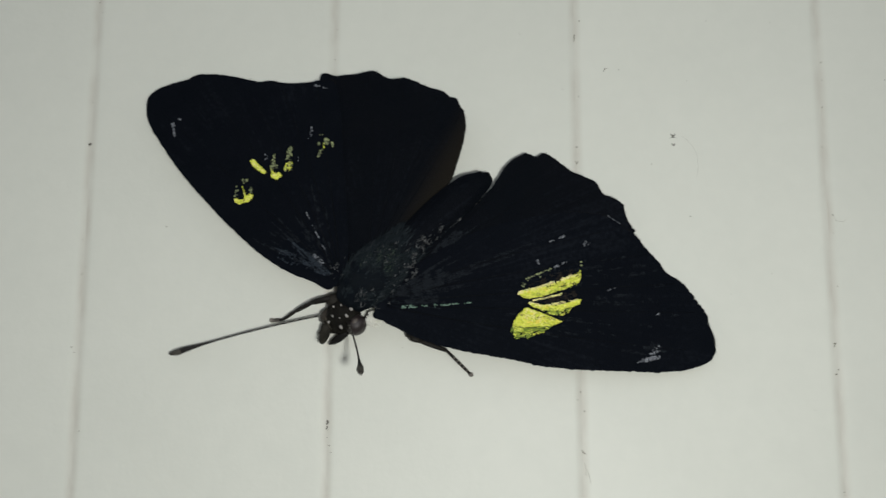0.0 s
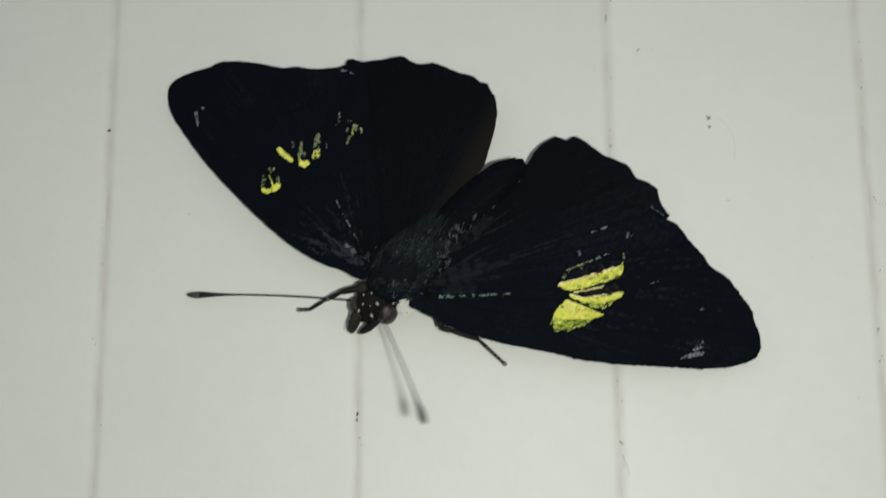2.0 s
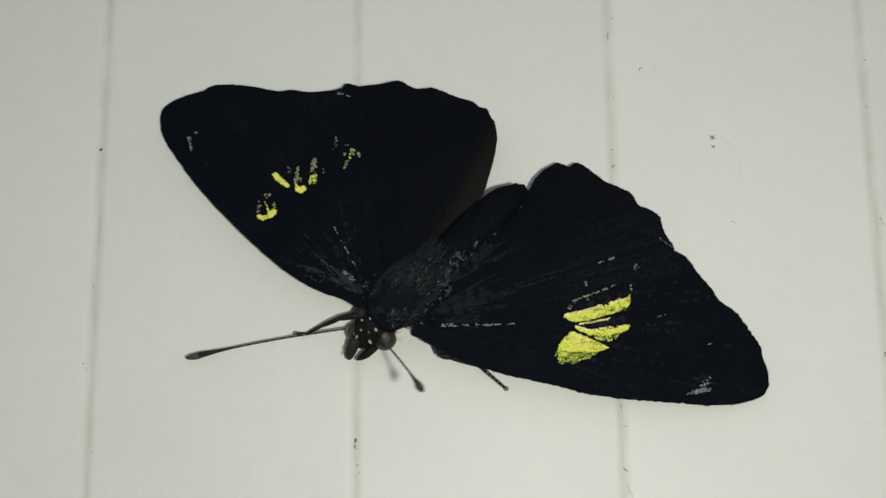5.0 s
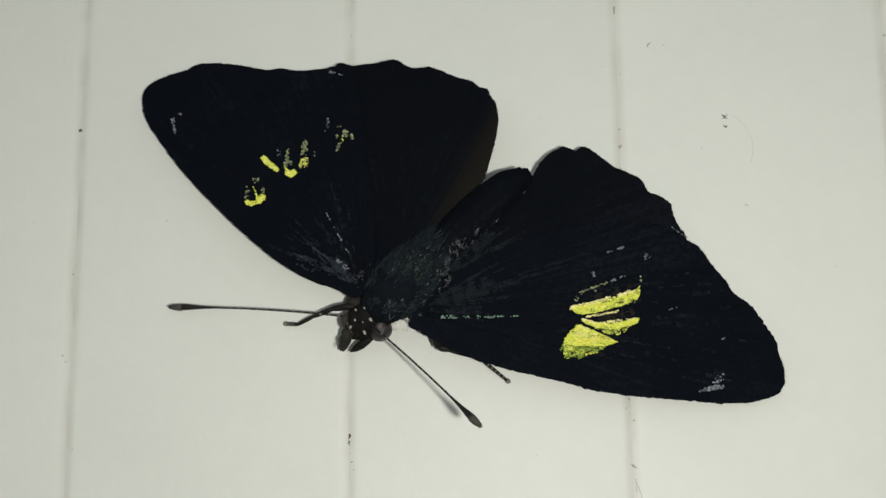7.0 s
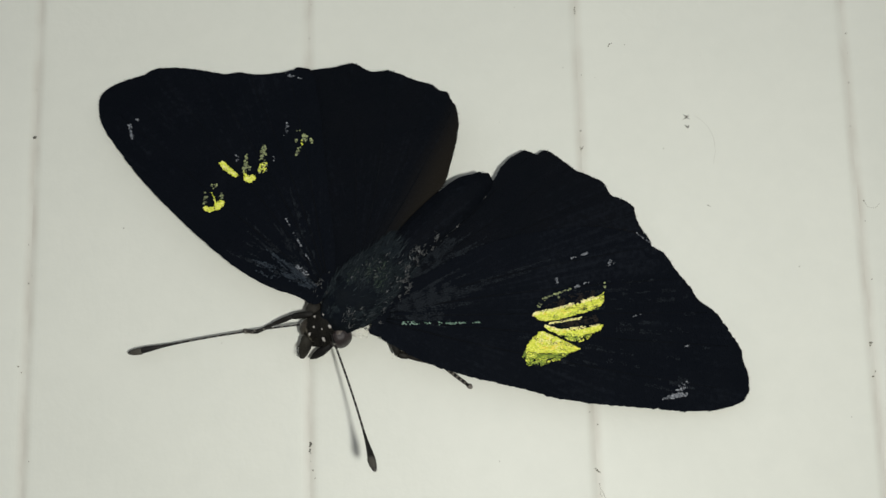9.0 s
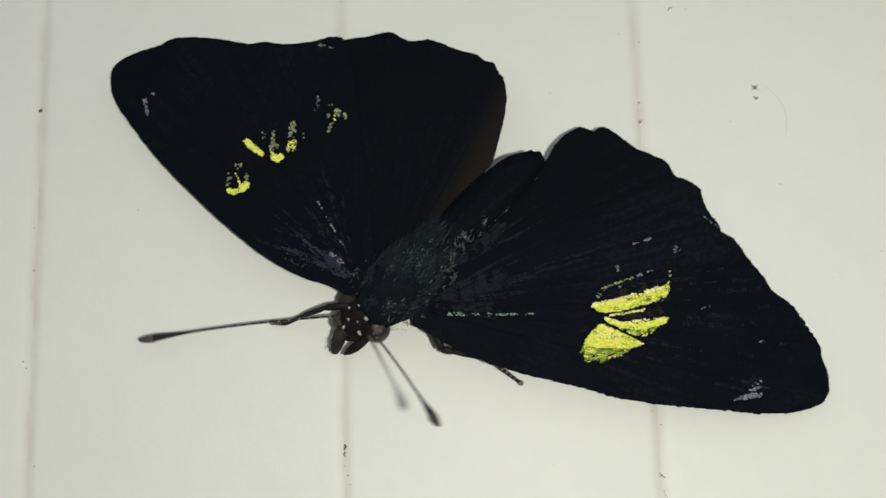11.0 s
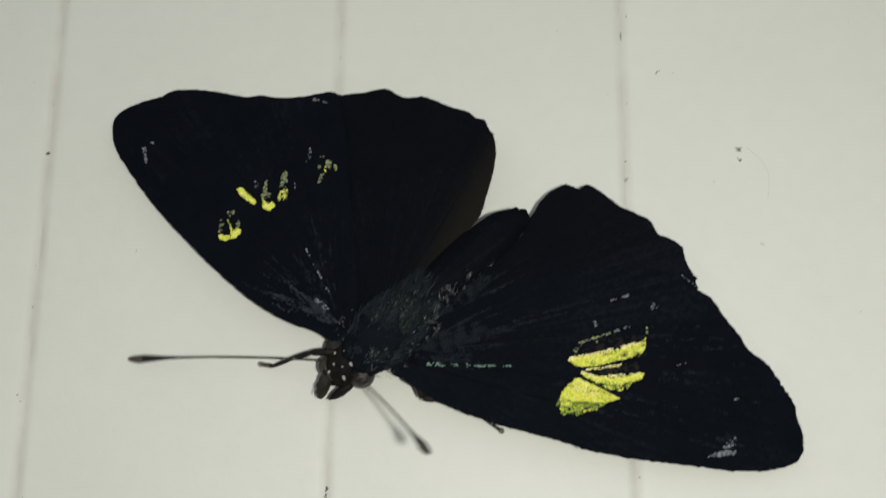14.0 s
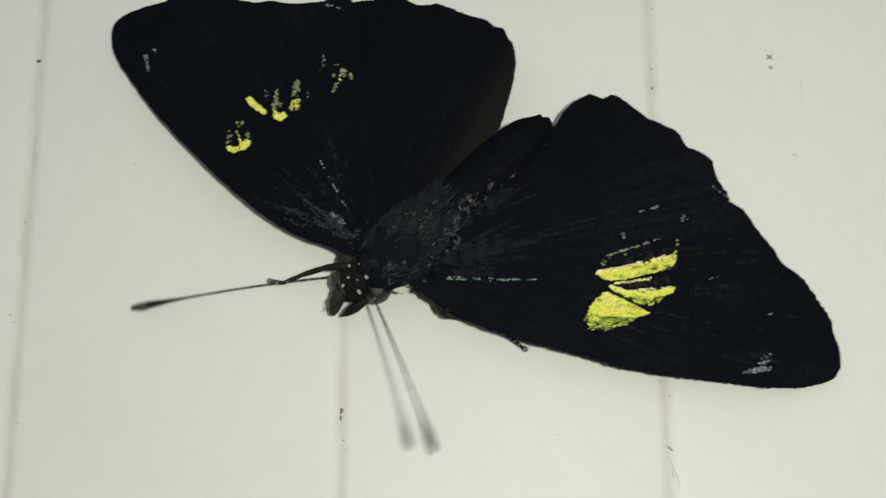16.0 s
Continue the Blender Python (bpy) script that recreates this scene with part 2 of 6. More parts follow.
        some.inputs["From Min"].default_value, some.inputs["From Max"].default_value = 0.36, 0.72
        some.inputs["To Min"].default_value = 0.25
        l.new(patch.outputs["Fac"], some.inputs["Value"])
        edge_fac = n.new("ShaderNodeMath")
        edge_fac.operation = "MULTIPLY"
        l.new(near_edge.outputs[0], edge_fac.inputs[0])
        l.new(some.outputs[0], edge_fac.inputs[1])
        edge_mixed = n.new("ShaderNodeMix")
        edge_mixed.data_type = "RGBA"
        edge_mixed.inputs["B"].default_value = (*tone, 1)
        l.new(result, edge_mixed.inputs["A"])
        l.new(edge_fac.outputs[0], edge_mixed.inputs["Factor"])
        result = edge_mixed.outputs["Result"]
    if band:
        (nx, nz), near, far, tone = band
        dot = n.new("ShaderNodeVectorMath")
        dot.operation = "DOT_PRODUCT"
        dot.inputs[1].default_value = (nx, 0, nz)
        l.new(tc.outputs["Object"], dot.inputs[0])
        fade = n.new("ShaderNodeMapRange")
        fade.interpolation_type = "SMOOTHSTEP"
        fade.inputs["From Min"].default_value, fade.inputs["From Max"].default_value = near * MM, far * MM
        fade.inputs["To Min"].default_value, fade.inputs["To Max"].default_value = 1, 0
        l.new(dot.outputs["Value"], fade.inputs["Value"])
        toned = n.new("ShaderNodeMix")
        toned.data_type = "RGBA"
        toned.inputs["B"].default_value = (*tone, 1)
        l.new(result, toned.inputs["A"])
        l.new(fade.outputs[0], toned.inputs["Factor"])
        result = toned.outputs["Result"]
    if island:
        geo = n.new("ShaderNodeNewGeometry")
        second = n.new("ShaderNodeMix")
        second.data_type = "RGBA"
        if isinstance(island, list):
            # several tones of piece, the common surface showing through
            tones = n.new("ShaderNodeValToRGB")
            while len(tones.color_ramp.elements) < len(island):
                tones.color_ramp.elements.new(0.5)
            for e, (at, tone) in zip(tones.color_ramp.elements, island):
                e.position, e.color = at, (*tone, 1)
            l.new(geo.outputs["Random Per Island"], tones.inputs[0])
            l.new(tones.outputs[0], second.inputs["B"])
            second.inputs["Factor"].default_value = 0.72
        else:
            second.inputs["B"].default_value = (*island, 1)
            l.new(geo.outputs["Random Per Island"], second.inputs["Factor"])
        l.new(result, second.inputs["A"])
        result = second.outputs["Result"]
    if piece:
        info = n.new("ShaderNodeObjectInfo")
        vary = n.new("ShaderNodeHueSaturation")
        span = n.new("ShaderNodeMapRange")
        span.inputs["To Min"].default_value, span.inputs["To Max"].default_value = 1 - piece, 1 + piece
        l.new(info.outputs["Random"], span.inputs["Value"])
        l.new(span.outputs[0], vary.inputs["Value"])
        l.new(result, vary.inputs["Color"])
        result = vary.outputs["Color"]
    l.new(result, b.inputs["Base Color"])
    if bump:
        grain = n.new("ShaderNodeTexNoise")
        grain.inputs["Scale"].default_value, grain.inputs["Detail"].default_value = bump_scale, 4
        l.new(tc.outputs["Object"], grain.inputs["Vector"])
        bp = n.new("ShaderNodeBump")
        bp.inputs["Strength"].default_value, bp.inputs["Distance"].default_value = bump, 0.0002
        l.new(grain.outputs["Fac"], bp.inputs["Height"])
        l.new(bp.outputs[0], b.inputs["Normal"])
    return m


PAINT = material("white_paint", (0.728, 0.742, 0.665), 0.5, 0.35, (0.675, 0.692, 0.62), 60, 0.8, 0.12, 1500, piece=0.015, joint=(12.5, 0.85, (0.56, 0.54, 0.47)))
BACKING = material("grimy_joint", (0.5, 0.5, 0.44), 0.8, 0.2, (0.22, 0.21, 0.17), 250, 0.9)
EARTH = material("packed_earth", (0.2, 0.17, 0.13), 0.95, 0.2, (0.12, 0.1, 0.08), 3, 1.0)
WING = material("wing_scales", (0.0021, 0.0034, 0.0060), 0.75, 0.05, (0.0032, 0.0046, 0.0074), 350, 0.9, 0.5, 6000,
                streak=((0.017, 0.021, 0.028), 55, 0.3))
HIND = material("hindwing_scales", (0.0021, 0.0033, 0.0055), 0.75, 0.05, (0.0034, 0.0044, 0.0064), 250, 0.9, 0.5, 6000,
                band=((-0.878, 0.479), -3.0, 0.4, (0.0128, 0.0110, 0.0084)), streak=((0.011, 0.014, 0.020), 40, 0.35))
HIND_PLAIN = material("left_hindwing_scales", (0.0021, 0.0033, 0.0055), 0.75, 0.05, (0.0034, 0.0044, 0.0064), 250, 0.9, 0.5, 6000,
                      streak=((0.011, 0.014, 0.020), 40, 0.35))
VEIN = material("wing_vein", (0.0034, 0.0045, 0.0063), 0.75, 0.06, (0.0023, 0.0032, 0.0048), 500, 0.9, streak=((0.0184, 0.0230, 0.0299), 30, 0.3))
FRINGE = material("margin_fringe", (0.004, 0.004, 0.004), 0.85, 0.08, (0.012, 0.010, 0.008), 900, 0.9)
YELLOW = material("yellow_scales", (0.76, 0.78, 0.11), 0.6, 0.2, (0.54, 0.57, 0.07), 700, 0.8,
                  island=[(0.0, (0.40, 0.46, 0.03)), (0.12, (0.58, 0.64, 0.05)), (0.45, (0.74, 0.79, 0.07)), (0.75, (0.86, 0.88, 0.12)), (0.95, (0.90, 0.88, 0.30)), (1.0, (0.76, 0.58, 0.12))])
GROUND = material("yellow_wing_ground", (0.60, 0.63, 0.07), 0.65, 0.2, (0.36, 0.40, 0.04), 700, 0.9, 0.5, 9000)
GOLD = material("golden_scales", (0.86, 0.68, 0.07), 0.6, 0.2, (0.72, 0.52, 0.05), 700, 0.8, island=[(0.0, (0.62, 0.44, 0.05)), (0.5, (0.90, 0.74, 0.08)), (1.0, (0.95, 0.86, 0.20))])
OLIVE = material("olive_wing_ground", (0.24, 0.33, 0.03), 0.65, 0.2, (0.07, 0.10, 0.02), 900, 1.0, 0.5, 9000)
CREAM = material("cream_scales", (0.88, 0.84, 0.34), 0.6, 0.2, (0.82, 0.76, 0.30), 700, 0.8, island=[(0.0, (0.60, 0.55, 0.18)), (0.3, (0.86, 0.82, 0.26)), (0.72, (0.90, 0.87, 0.50)), (1.0, (0.84, 0.56, 0.30))])
BROWN = material("brown_wing_scales", (0.026, 0.018, 0.012), 0.7, 0.15, (0.014, 0.010, 0.008), 900, 0.8, island=(0.009, 0.008, 0.007))
DIM = material("sheen_scales", (0.0074, 0.0104, 0.0142), 0.7, 0.12, (0.0050, 0.0072, 0.0103), 900, 0.8, island=[(0.0, (0.0042, 0.0062, 0.0092)), (0.85, (0.0092, 0.0127, 0.0168)), (1.0, (0.0230, 0.0290, 0.0345))])
BLUE = material("steel_blue_scales", (0.0124, 0.0206, 0.0319), 0.6, 0.2, (0.0072, 0.0124, 0.0206), 900, 0.8, island=[(0.0, (0.0052, 0.0082, 0.0134)), (0.7, (0.0144, 0.0227, 0.0330)), (1.0, (0.0618, 0.0762, 0.0906))])
DULL_YELLOW = material("dull_yellow_scales", (0.38, 0.43, 0.19), 0.55, 0.25, (0.20, 0.23, 0.11), 900, 0.8, island=(0.08, 0.09, 0.055))
GREEN = material("green_scales", (0.50, 0.66, 0.04), 0.55, 0.25, (0.16, 0.22, 0.04), 900, 0.8, island=(0.08, 0.12, 0.025))
PALE = material("pale_scales", (0.36, 0.38, 0.41), 0.5, 0.3, (0.12, 0.13, 0.15), 900, 0.8, island=(0.02, 0.025, 0.035))
GLINT = material("teal_glint_scales", (0.055, 0.145, 0.085), 0.45, 0.4, (0.03, 0.075, 0.05), 900, 0.8, island=(0.17, 0.27, 0.21))
BODY = material("body_cuticle", (0.0038, 0.0060, 0.0094), 0.8, 0.04, (0.0088, 0.0112, 0.0130), 900, 0.8, 0.6, 4000)
FUR = material("body_hair", (0.0090, 0.0134, 0.0174), 0.8, 0.04, (0.0168, 0.0222, 0.0222), 450, 1.0, island=[(0.0, (0.0068, 0.0105, 0.0148)), (0.8, (0.0134, 0.0182, 0.0216)), (1.0, (0.0400, 0.0480, 0.0525))])
HAIR_PALE = material("pale_hair", (0.09, 0.10, 0.105), 0.5, 0.3, (0.14, 0.13, 0.12), 900, 0.8, island=[(0.0, (0.008, 0.010, 0.012)), (0.6, (0.026, 0.029, 0.031)), (0.88, (0.09, 0.094, 0.094)), (1.0, (0.30, 0.31, 0.31))])
GREEN_HAIR = material("green_hair", (0.0120, 0.0270, 0.0150), 0.5, 0.3, (0.0250, 0.0500, 0.0240), 900, 0.8, island=(0.0050, 0.0075, 0.0063))
HEAD = material("head_cuticle", (0.0045, 0.0043, 0.0040), 0.75, 0.12, (0.016, 0.0148, 0.0112), 900, 0.8, 0.5, 5000)
EYE = material("compound_eye", (0.030, 0.022, 0.022), 0.4, 0.4, (0.013, 0.010, 0.010), 700, 0.8, 0.3, 12000, coat=0.2)
WHITE = material("white_scales", (0.80, 0.80, 0.73), 0.6, 0.3, (0.68, 0.68, 0.61), 900, 0.5)
DOT = material("dot_scales", (0.52, 0.50, 0.46), 0.6, 0.3, (0.2, 0.19, 0.18), 2500, 0.9)
PALP = material("palp_scales", (0.030, 0.028, 0.021), 0.7, 0.2, (0.006, 0.0055, 0.005), 1200, 0.9, 0.4, 6000)
EYE_DARK = material("mottled_eye", (0.020, 0.016, 0.012), 0.45, 0.35, (0.050, 0.042, 0.030), 900, 0.9, 0.3, 9000)
EYE_HIGHLIGHT = material("painted_eye_highlight", (0.10, 0.085, 0.072), 0.5, 0.3, (0.05, 0.04, 0.035), 1500, 0.9)
PALP_BLACK = material("black_palp_scales", (0.0035, 0.0034, 0.0034), 0.6, 0.2, (0.008, 0.0075, 0.007), 1200, 0.9, 0.4, 6000)
CHEEK = material("buff_scales", (0.12, 0.11, 0.085), 0.7, 0.2, (0.05, 0.045, 0.035), 1800, 0.9)
CHEEK_DARK = material("brown_scales", (0.030, 0.027, 0.022), 0.7, 0.2, (0.012, 0.011, 0.009), 1200, 0.9, 0.4, 6000)
STALK = material("antenna_shaft", (0.0035, 0.0034, 0.0034), 0.5, 0.3, (0.02, 0.018, 0.015), 900, 0.8)
CLUB_TIP = material("antenna_tip", (0.075, 0.070, 0.056), 0.6, 0.3, (0.03, 0.028, 0.024), 900, 0.8)
BAND = material("dull_ring", (0.30, 0.29, 0.25), 0.6, 0.3, (0.10, 0.095, 0.08), 2500, 0.9)
RING = material("pale_ring", (0.26, 0.24, 0.21), 0.6, 0.3, (0.10, 0.09, 0.08), 900, 0.8)
LEG = material("leg_cuticle", (0.004, 0.0038, 0.0034), 0.6, 0.2, (0.019, 0.0175, 0.0135), 900, 0.9, 0.3, 6000)
DIRT = material("dirt", (0.11, 0.11, 0.095), 0.9, 0.1, (0.20, 0.19, 0.16), 2500, 0.9)
FAINT = material("faint_dirt", (0.22, 0.21, 0.17), 0.9, 0.1, (0.40, 0.385, 0.33), 2500, 0.9)


# ---------------------------------------------------------------- mesh helpers
def mesh_object(name, bm, mat, smooth=False):
    me = bpy.data.meshes.new(name)
    bmesh.ops.recalc_face_normals(bm, faces=bm.faces)
    bm.to_mesh(me)
    bm.free()
    for m in mat if isinstance(mat, (list, tuple)) else [mat]:
        me.materials.append(m)
    if smooth:
        for p in me.polygons:
            p.use_smooth = True
    return new(name, me)


def part(name, bm, mat, parent, label="", at=(0, 0, 0), smooth=False):
    """Links bm as one mesh under parent; at: its origin in the parent's space, in millimetres (right, up, off the wall)."""
    ob = mesh_object(name, bm, mat, smooth)
    ob.parent = parent
    ob.location = P(*at)
    return tagged(ob, label)


def P(u, v, h):
    """Right, up and off the wall, in millimetres, to metres."""
    return Vector((u * MM, -h * MM, v * MM))


def inside(p, poly):
    hit = False
    for (x0, y0), (x1, y1) in zip(poly, poly[1:] + poly[:1]):
        if (y0 > p[1]) != (y1 > p[1]) and p[0] < (x1 - x0) * (p[1] - y0) / (y1 - y0) + x0:
            hit = not hit
    return hit


def rounded(points, steps=6):
    """A closed smooth curve through points (Catmull-Rom)."""
    res, n = [], len(points)
    for i in range(n):
        a, b, c, d = (Vector(points[(i + k) % n]) for k in (-1, 0, 1, 2))
        for s in range(steps):
            t = s / steps
            res.append(0.5 * ((2 * b) + (c - a) * t + (2 * a - 5 * b + 4 * c - d) * t * t + (3 * b - a - 3 * c + d) * t ** 3))
    return [(p[0], p[1]) for p in res]


def tube(bm, points, radii, sides=8, mat=0):
    """A round rod through points (Vectors in metres) with a radius, in metres, at each."""
    rings = []
    for i, p in enumerate(points):
        d = (points[min(i + 1, len(points) - 1)] - points[max(i - 1, 0)]).normalized()
        a = d.orthogonal().normalized() if i == 0 else (a - d * a.dot(d)).normalized()
        b = d.cross(a)
        rings.append([bm.verts.new(p + radii[i] * (math.cos(k * 2 * math.pi / sides) * a + math.sin(k * 2 * math.pi / sides) * b)) for k in range(sides)])
    for r, s in zip(rings, rings[1:]):
        for k in range(sides):
            bm.faces.new((r[k], r[(k + 1) % sides], s[(k + 1) % sides], s[k])).material_index = mat
    bm.faces.new(rings[0][::-1]).material_index = mat
    bm.faces.new(rings[-1]).material_index = mat


def blob(bm, centre, size, turn=0.0, sides=20, rings=12, rough=0.0, seed=0):
    """An ellipsoid: centre and half sizes in millimetres (right, up, off the wall), turned in the wall's plane."""
    c, s = math.cos(radians(turn)), math.sin(radians(turn))
    grid = []
    for i in range(1, rings):
        th = math.pi * i / rings
        row = []
        for k in range(sides):
            ph = 2 * math.pi * k / sides
            x, y, z = math.cos(th), math.sin(th) * math.cos(ph), math.sin(th) * math.sin(ph)
            f = 1 + rough * noise.noise(Vector((x * 3 + seed, y * 3, z * 3)))
            x, y, z = x * size[0] * f, y * size[1] * f, z * size[2] * f
            row.append(bm.verts.new(P(centre[0] + x * c - y * s, centre[1] + x * s + y * c, centre[2] + z)))
        grid.append(row)
    ends = [bm.verts.new(P(centre[0] + e * size[0] * c, centre[1] + e * size[0] * s, centre[2])) for e in (1, -1)]
    for r, q in zip(grid, grid[1:]):
        for k in range(sides):
            bm.faces.new((r[k], r[(k + 1) % sides], q[(k + 1) % sides], q[k]))
    for k in range(sides):
        bm.faces.new((ends[0], grid[0][(k + 1) % sides], grid[0][k]))
        bm.faces.new((ends[1], grid[-1][k], grid[-1][(k + 1) % sides]))


# ---------------------------------------------------------------- the wall and the ground
def make_ground():
    bm = bmesh.new()
    n, reach = 24, 400.0
    vs = [[bm.verts.new((reach * (2 * i / n - 1) ** 3, reach * (2 * j / n - 1) ** 3, 0)) for j in range(n + 1)] for i in range(n + 1)]
    for i in range(n):
        for j in range(n):
            bm.faces.new((vs[i][j], vs[i + 1][j], vs[i + 1][j + 1], vs[i][j + 1]))
    tagged(mesh_object("ground", bm, EARTH), "bare packed earth in front of the wall", "ground", kind="structure")


PITCH, WALL_HIGH, BOARDS = 25.0, 2.6, 96


def make_wall():
    bm = bmesh.new()
    w = PITCH * MM * BOARDS / 2
    bmesh.ops.create_cube(bm, size=1, matrix=Matrix.Translation((0.0005, 0.0535, WALL_HIGH / 2)) @ Matrix.Diagonal((2 * w, 0.096, WALL_HIGH, 1)))
    wall = tagged(mesh_object("wall", bm, BACKING), "white-painted wall of narrow upright grooved boards", "wall", kind="structure")
    bm = bmesh.new()
    half = PITCH / 2 - 0.002
    edge = [(0.0, 0.085), (0.12, 0.080), (0.30, 0.058), (0.52, 0.028), (0.76, 0.008), (1.05, 0.0)]
    profile = [(-half + a, d) for a, d in edge] + [(half - a, d) for a, d in reversed(edge)]
    profile = [(-half, 5.4)] + profile + [(half, 5.4)]
    lo = [bm.verts.new((x * MM, y * MM, 0.02)) for x, y in profile]
    hi = [bm.verts.new((x * MM, y * MM, WALL_HIGH)) for x, y in profile]
    for i in range(len(profile) - 1):
        bm.faces.new((lo[i], lo[i + 1], hi[i + 1], hi[i]))
    bm.faces.new(lo)
    bm.faces.new(hi[::-1])
    first = part("board", bm, PAINT, wall, smooth=False)
    first.location = ((-24.5 - PITCH * (BOARDS // 2 - 1)) * MM, 0, 0)
    for k in range(1, BOARDS):
        ob = new("board", first.data)
        ob.parent = wall
        ob.location = (first.location.x + k * PITCH * MM, 0, 0)


# ---------------------------------------------------------------- the butterfly
HOME = Vector((-6.72 * MM, 0, 1.5 + 15.86 * MM))
AXIS = Vector((-0.7203, -0.6936))          # from tail to head, in the wall's plane


def lift(u, v):
    """How far a wing stands off the wall, in millimetres."""
    d = u * AXIS[1] - v * AXIS[0]
    rear = max(0, -(u * AXIS[0] + v * AXIS[1]) - 6)
    f = 4.2 - 3.0 * min(d / 27, 1.15) if d > 0 else 4.2 + 1.3 * d / 27 - 0.13 * rear
    fore = u * AXIS[0] + v * AXIS[1]
    f -= 1.6 * max(0, 1 - abs(d) / 16) * min(1, max(0, (fore - 3) / 10))     # lowers the front edge beside the head, fitting outlines to the camera's view
    return f + 0.08 * noise.noise(Vector((u * 0.25, v * 0.25, 3)))


def wing(name, outline, hinge, lower, mat, label, seed, ragged=0.10):
    """A thin scaled membrane with an uneven margin."""
    edge = rounded(outline, 13)
    rim = []
    for i, (u, v) in enumerate(edge):
        a, b = edge[i - 1], edge[(i + 1) % len(edge)]
        nrm = Vector((b[1] - a[1], a[0] - b[0])).normalized()
        f = ragged * (noise.noise(Vector((u * 2.2, v * 2.2, seed))) + 0.6 * noise.noise(Vector((u * 7, v * 7, seed + 5))) + 0.55 * noise.noise(Vector((u * 19, v * 19, seed + 9))))
        rim.append((u + nrm[0] * f, v + nrm[1] * f))
    pts = [Vector(p) for p in rim]
    us, vs = [p[0] for p in rim], [p[1] for p in rim]
    step = 0.7
    for i in range(int((max(us) - min(us)) / step) + 1):
        for j in range(int((max(vs) - min(vs)) / step) + 1):
            p = (min(us) + (i + 0.5 * (j % 2)) * step, min(vs) + j * step)
            if inside(p, rim) and min((p[0] - q[0]) ** 2 + (p[1] - q[1]) ** 2 for q in rim) > 0.09:
                pts.append(Vector(p))
    n = len(rim)
    co, _, faces, *_ = delaunay_2d_cdt(pts, [(i, (i + 1) % n) for i in range(n)], [], 1, 1e-5)
    bm = bmesh.new()

    def height(u, v):
        return lift(u, v) - lower + 0.035 * noise.noise(Vector((u * 0.9, v * 0.9, seed)))

    top = [bm.verts.new(P(p[0], p[1], height(*p)) - P(*hinge)) for p in co]
    low = [bm.verts.new(P(p[0], p[1], height(*p) - 0.07) - P(*hinge)) for p in co]
    count = {}
    for f in faces:
        bm.faces.new([top[i] for i in f])
        bm.faces.new([low[i] for i in reversed(f)])
        for a, b in zip(f, f[1:] + f[:1]):
            count[(a, b)] = 1
    for a, b in count:
        if (b, a) not in count:
            bm.faces.new((top[b], top[a], low[a], low[b]))
    return part(name, bm, mat, butterfly, label, hinge, smooth=False), hinge, lower


def fringe(owner, outline, first, last, seed):
    """Short dark hairs that stand out along the outer margin, between two of the outline's points."""
    ob, hinge, lower = owner
    rng = random.Random(seed)
    edge = rounded(outline, 13)[first * 13:last * 13]
    bm = bmesh.new()
    for (u0, v0), (u1, v1) in zip(edge, edge[1:]):
        run = Vector((u1 - u0, v1 - v0))
        out = Vector((run[1], -run[0])).normalized()
        if inside((u0 + out[0] * 0.3, v0 + out[1] * 0.3), outline):
            out = -out
        for _ in range(max(1, int(run.length / 0.055))):
            k, reach = rng.random(), rng.uniform(0.05, 0.13)
            u, v = u0 + run[0] * k - out[0] * 0.06, v0 + run[1] * k - out[1] * 0.06
            d = (out + Vector((rng.gauss(0, 0.45), rng.gauss(0, 0.45)))) * reach
            h = lift(u, v) - lower - 0.03
            tube(bm, [P(u, v, h) - P(*hinge), P(u + d[0], v + d[1], h + rng.uniform(-0.05, 0.06)) - P(*hinge)], [0.032 * MM, 0.010 * MM], 4)
    part("fringe", bm, FRINGE, ob, "dark hairs along the wing margin")


def ground(owner, name, label, mat, outlines, seed):
    """Closed patches of coloured wing under the loose scales, with torn edges."""
    ob, hinge, lower = owner
    bm = bmesh.new()
    for k, outline in enumerate(outlines):
        ring = []
        mu, mv = sum(p[0] for p in outline) / len(outline), sum(p[1] for p in outline) / len(outline)
        for u, v in rounded(outline, 14):
            f = 0.16 * noise.noise(Vector((u * 4, v * 4, seed + k))) + 0.16 * noise.noise(Vector((u * 13, v * 13, seed + k)))
            inward = Vector((mu - u, mv - v)).normalized() * (0.09 + f)
            u, v = u + inward[0], v + inward[1]
            ring.append(bm.verts.new(P(u, v, lift(u, v) - lower + 0.035) - P(*hinge)))
        mid = bm.verts.new(P(mu, mv, lift(mu, mv) - lower + 0.06) - P(*hinge))
        for a, b in zip(ring, ring[1:] + ring[:1]):
            bm.faces.new((a, b, mid))
    return part(name, bm, mat, ob, label)


def veins(owner, lines):
    """Raised ribs along the wing, each a rod that thins outward."""
    ob, hinge, lower = owner
    for line in lines:
        bm = bmesh.new()
        a, b, c = (Vector(p) for p in line)
        pts, rad = [], []
        for i in range(15):
            t = i / 14
            p = (1 - t) ** 2 * a + 2 * t * (1 - t) * b + t * t * c
            pts.append(P(p[0], p[1], lift(*p) - lower - 0.02) - P(*hinge))
            rad.append((0.085 - 0.045 * t) * MM)
        tube(bm, pts, rad, 6)
        part("vein", bm, VEIN, ob, smooth=True)


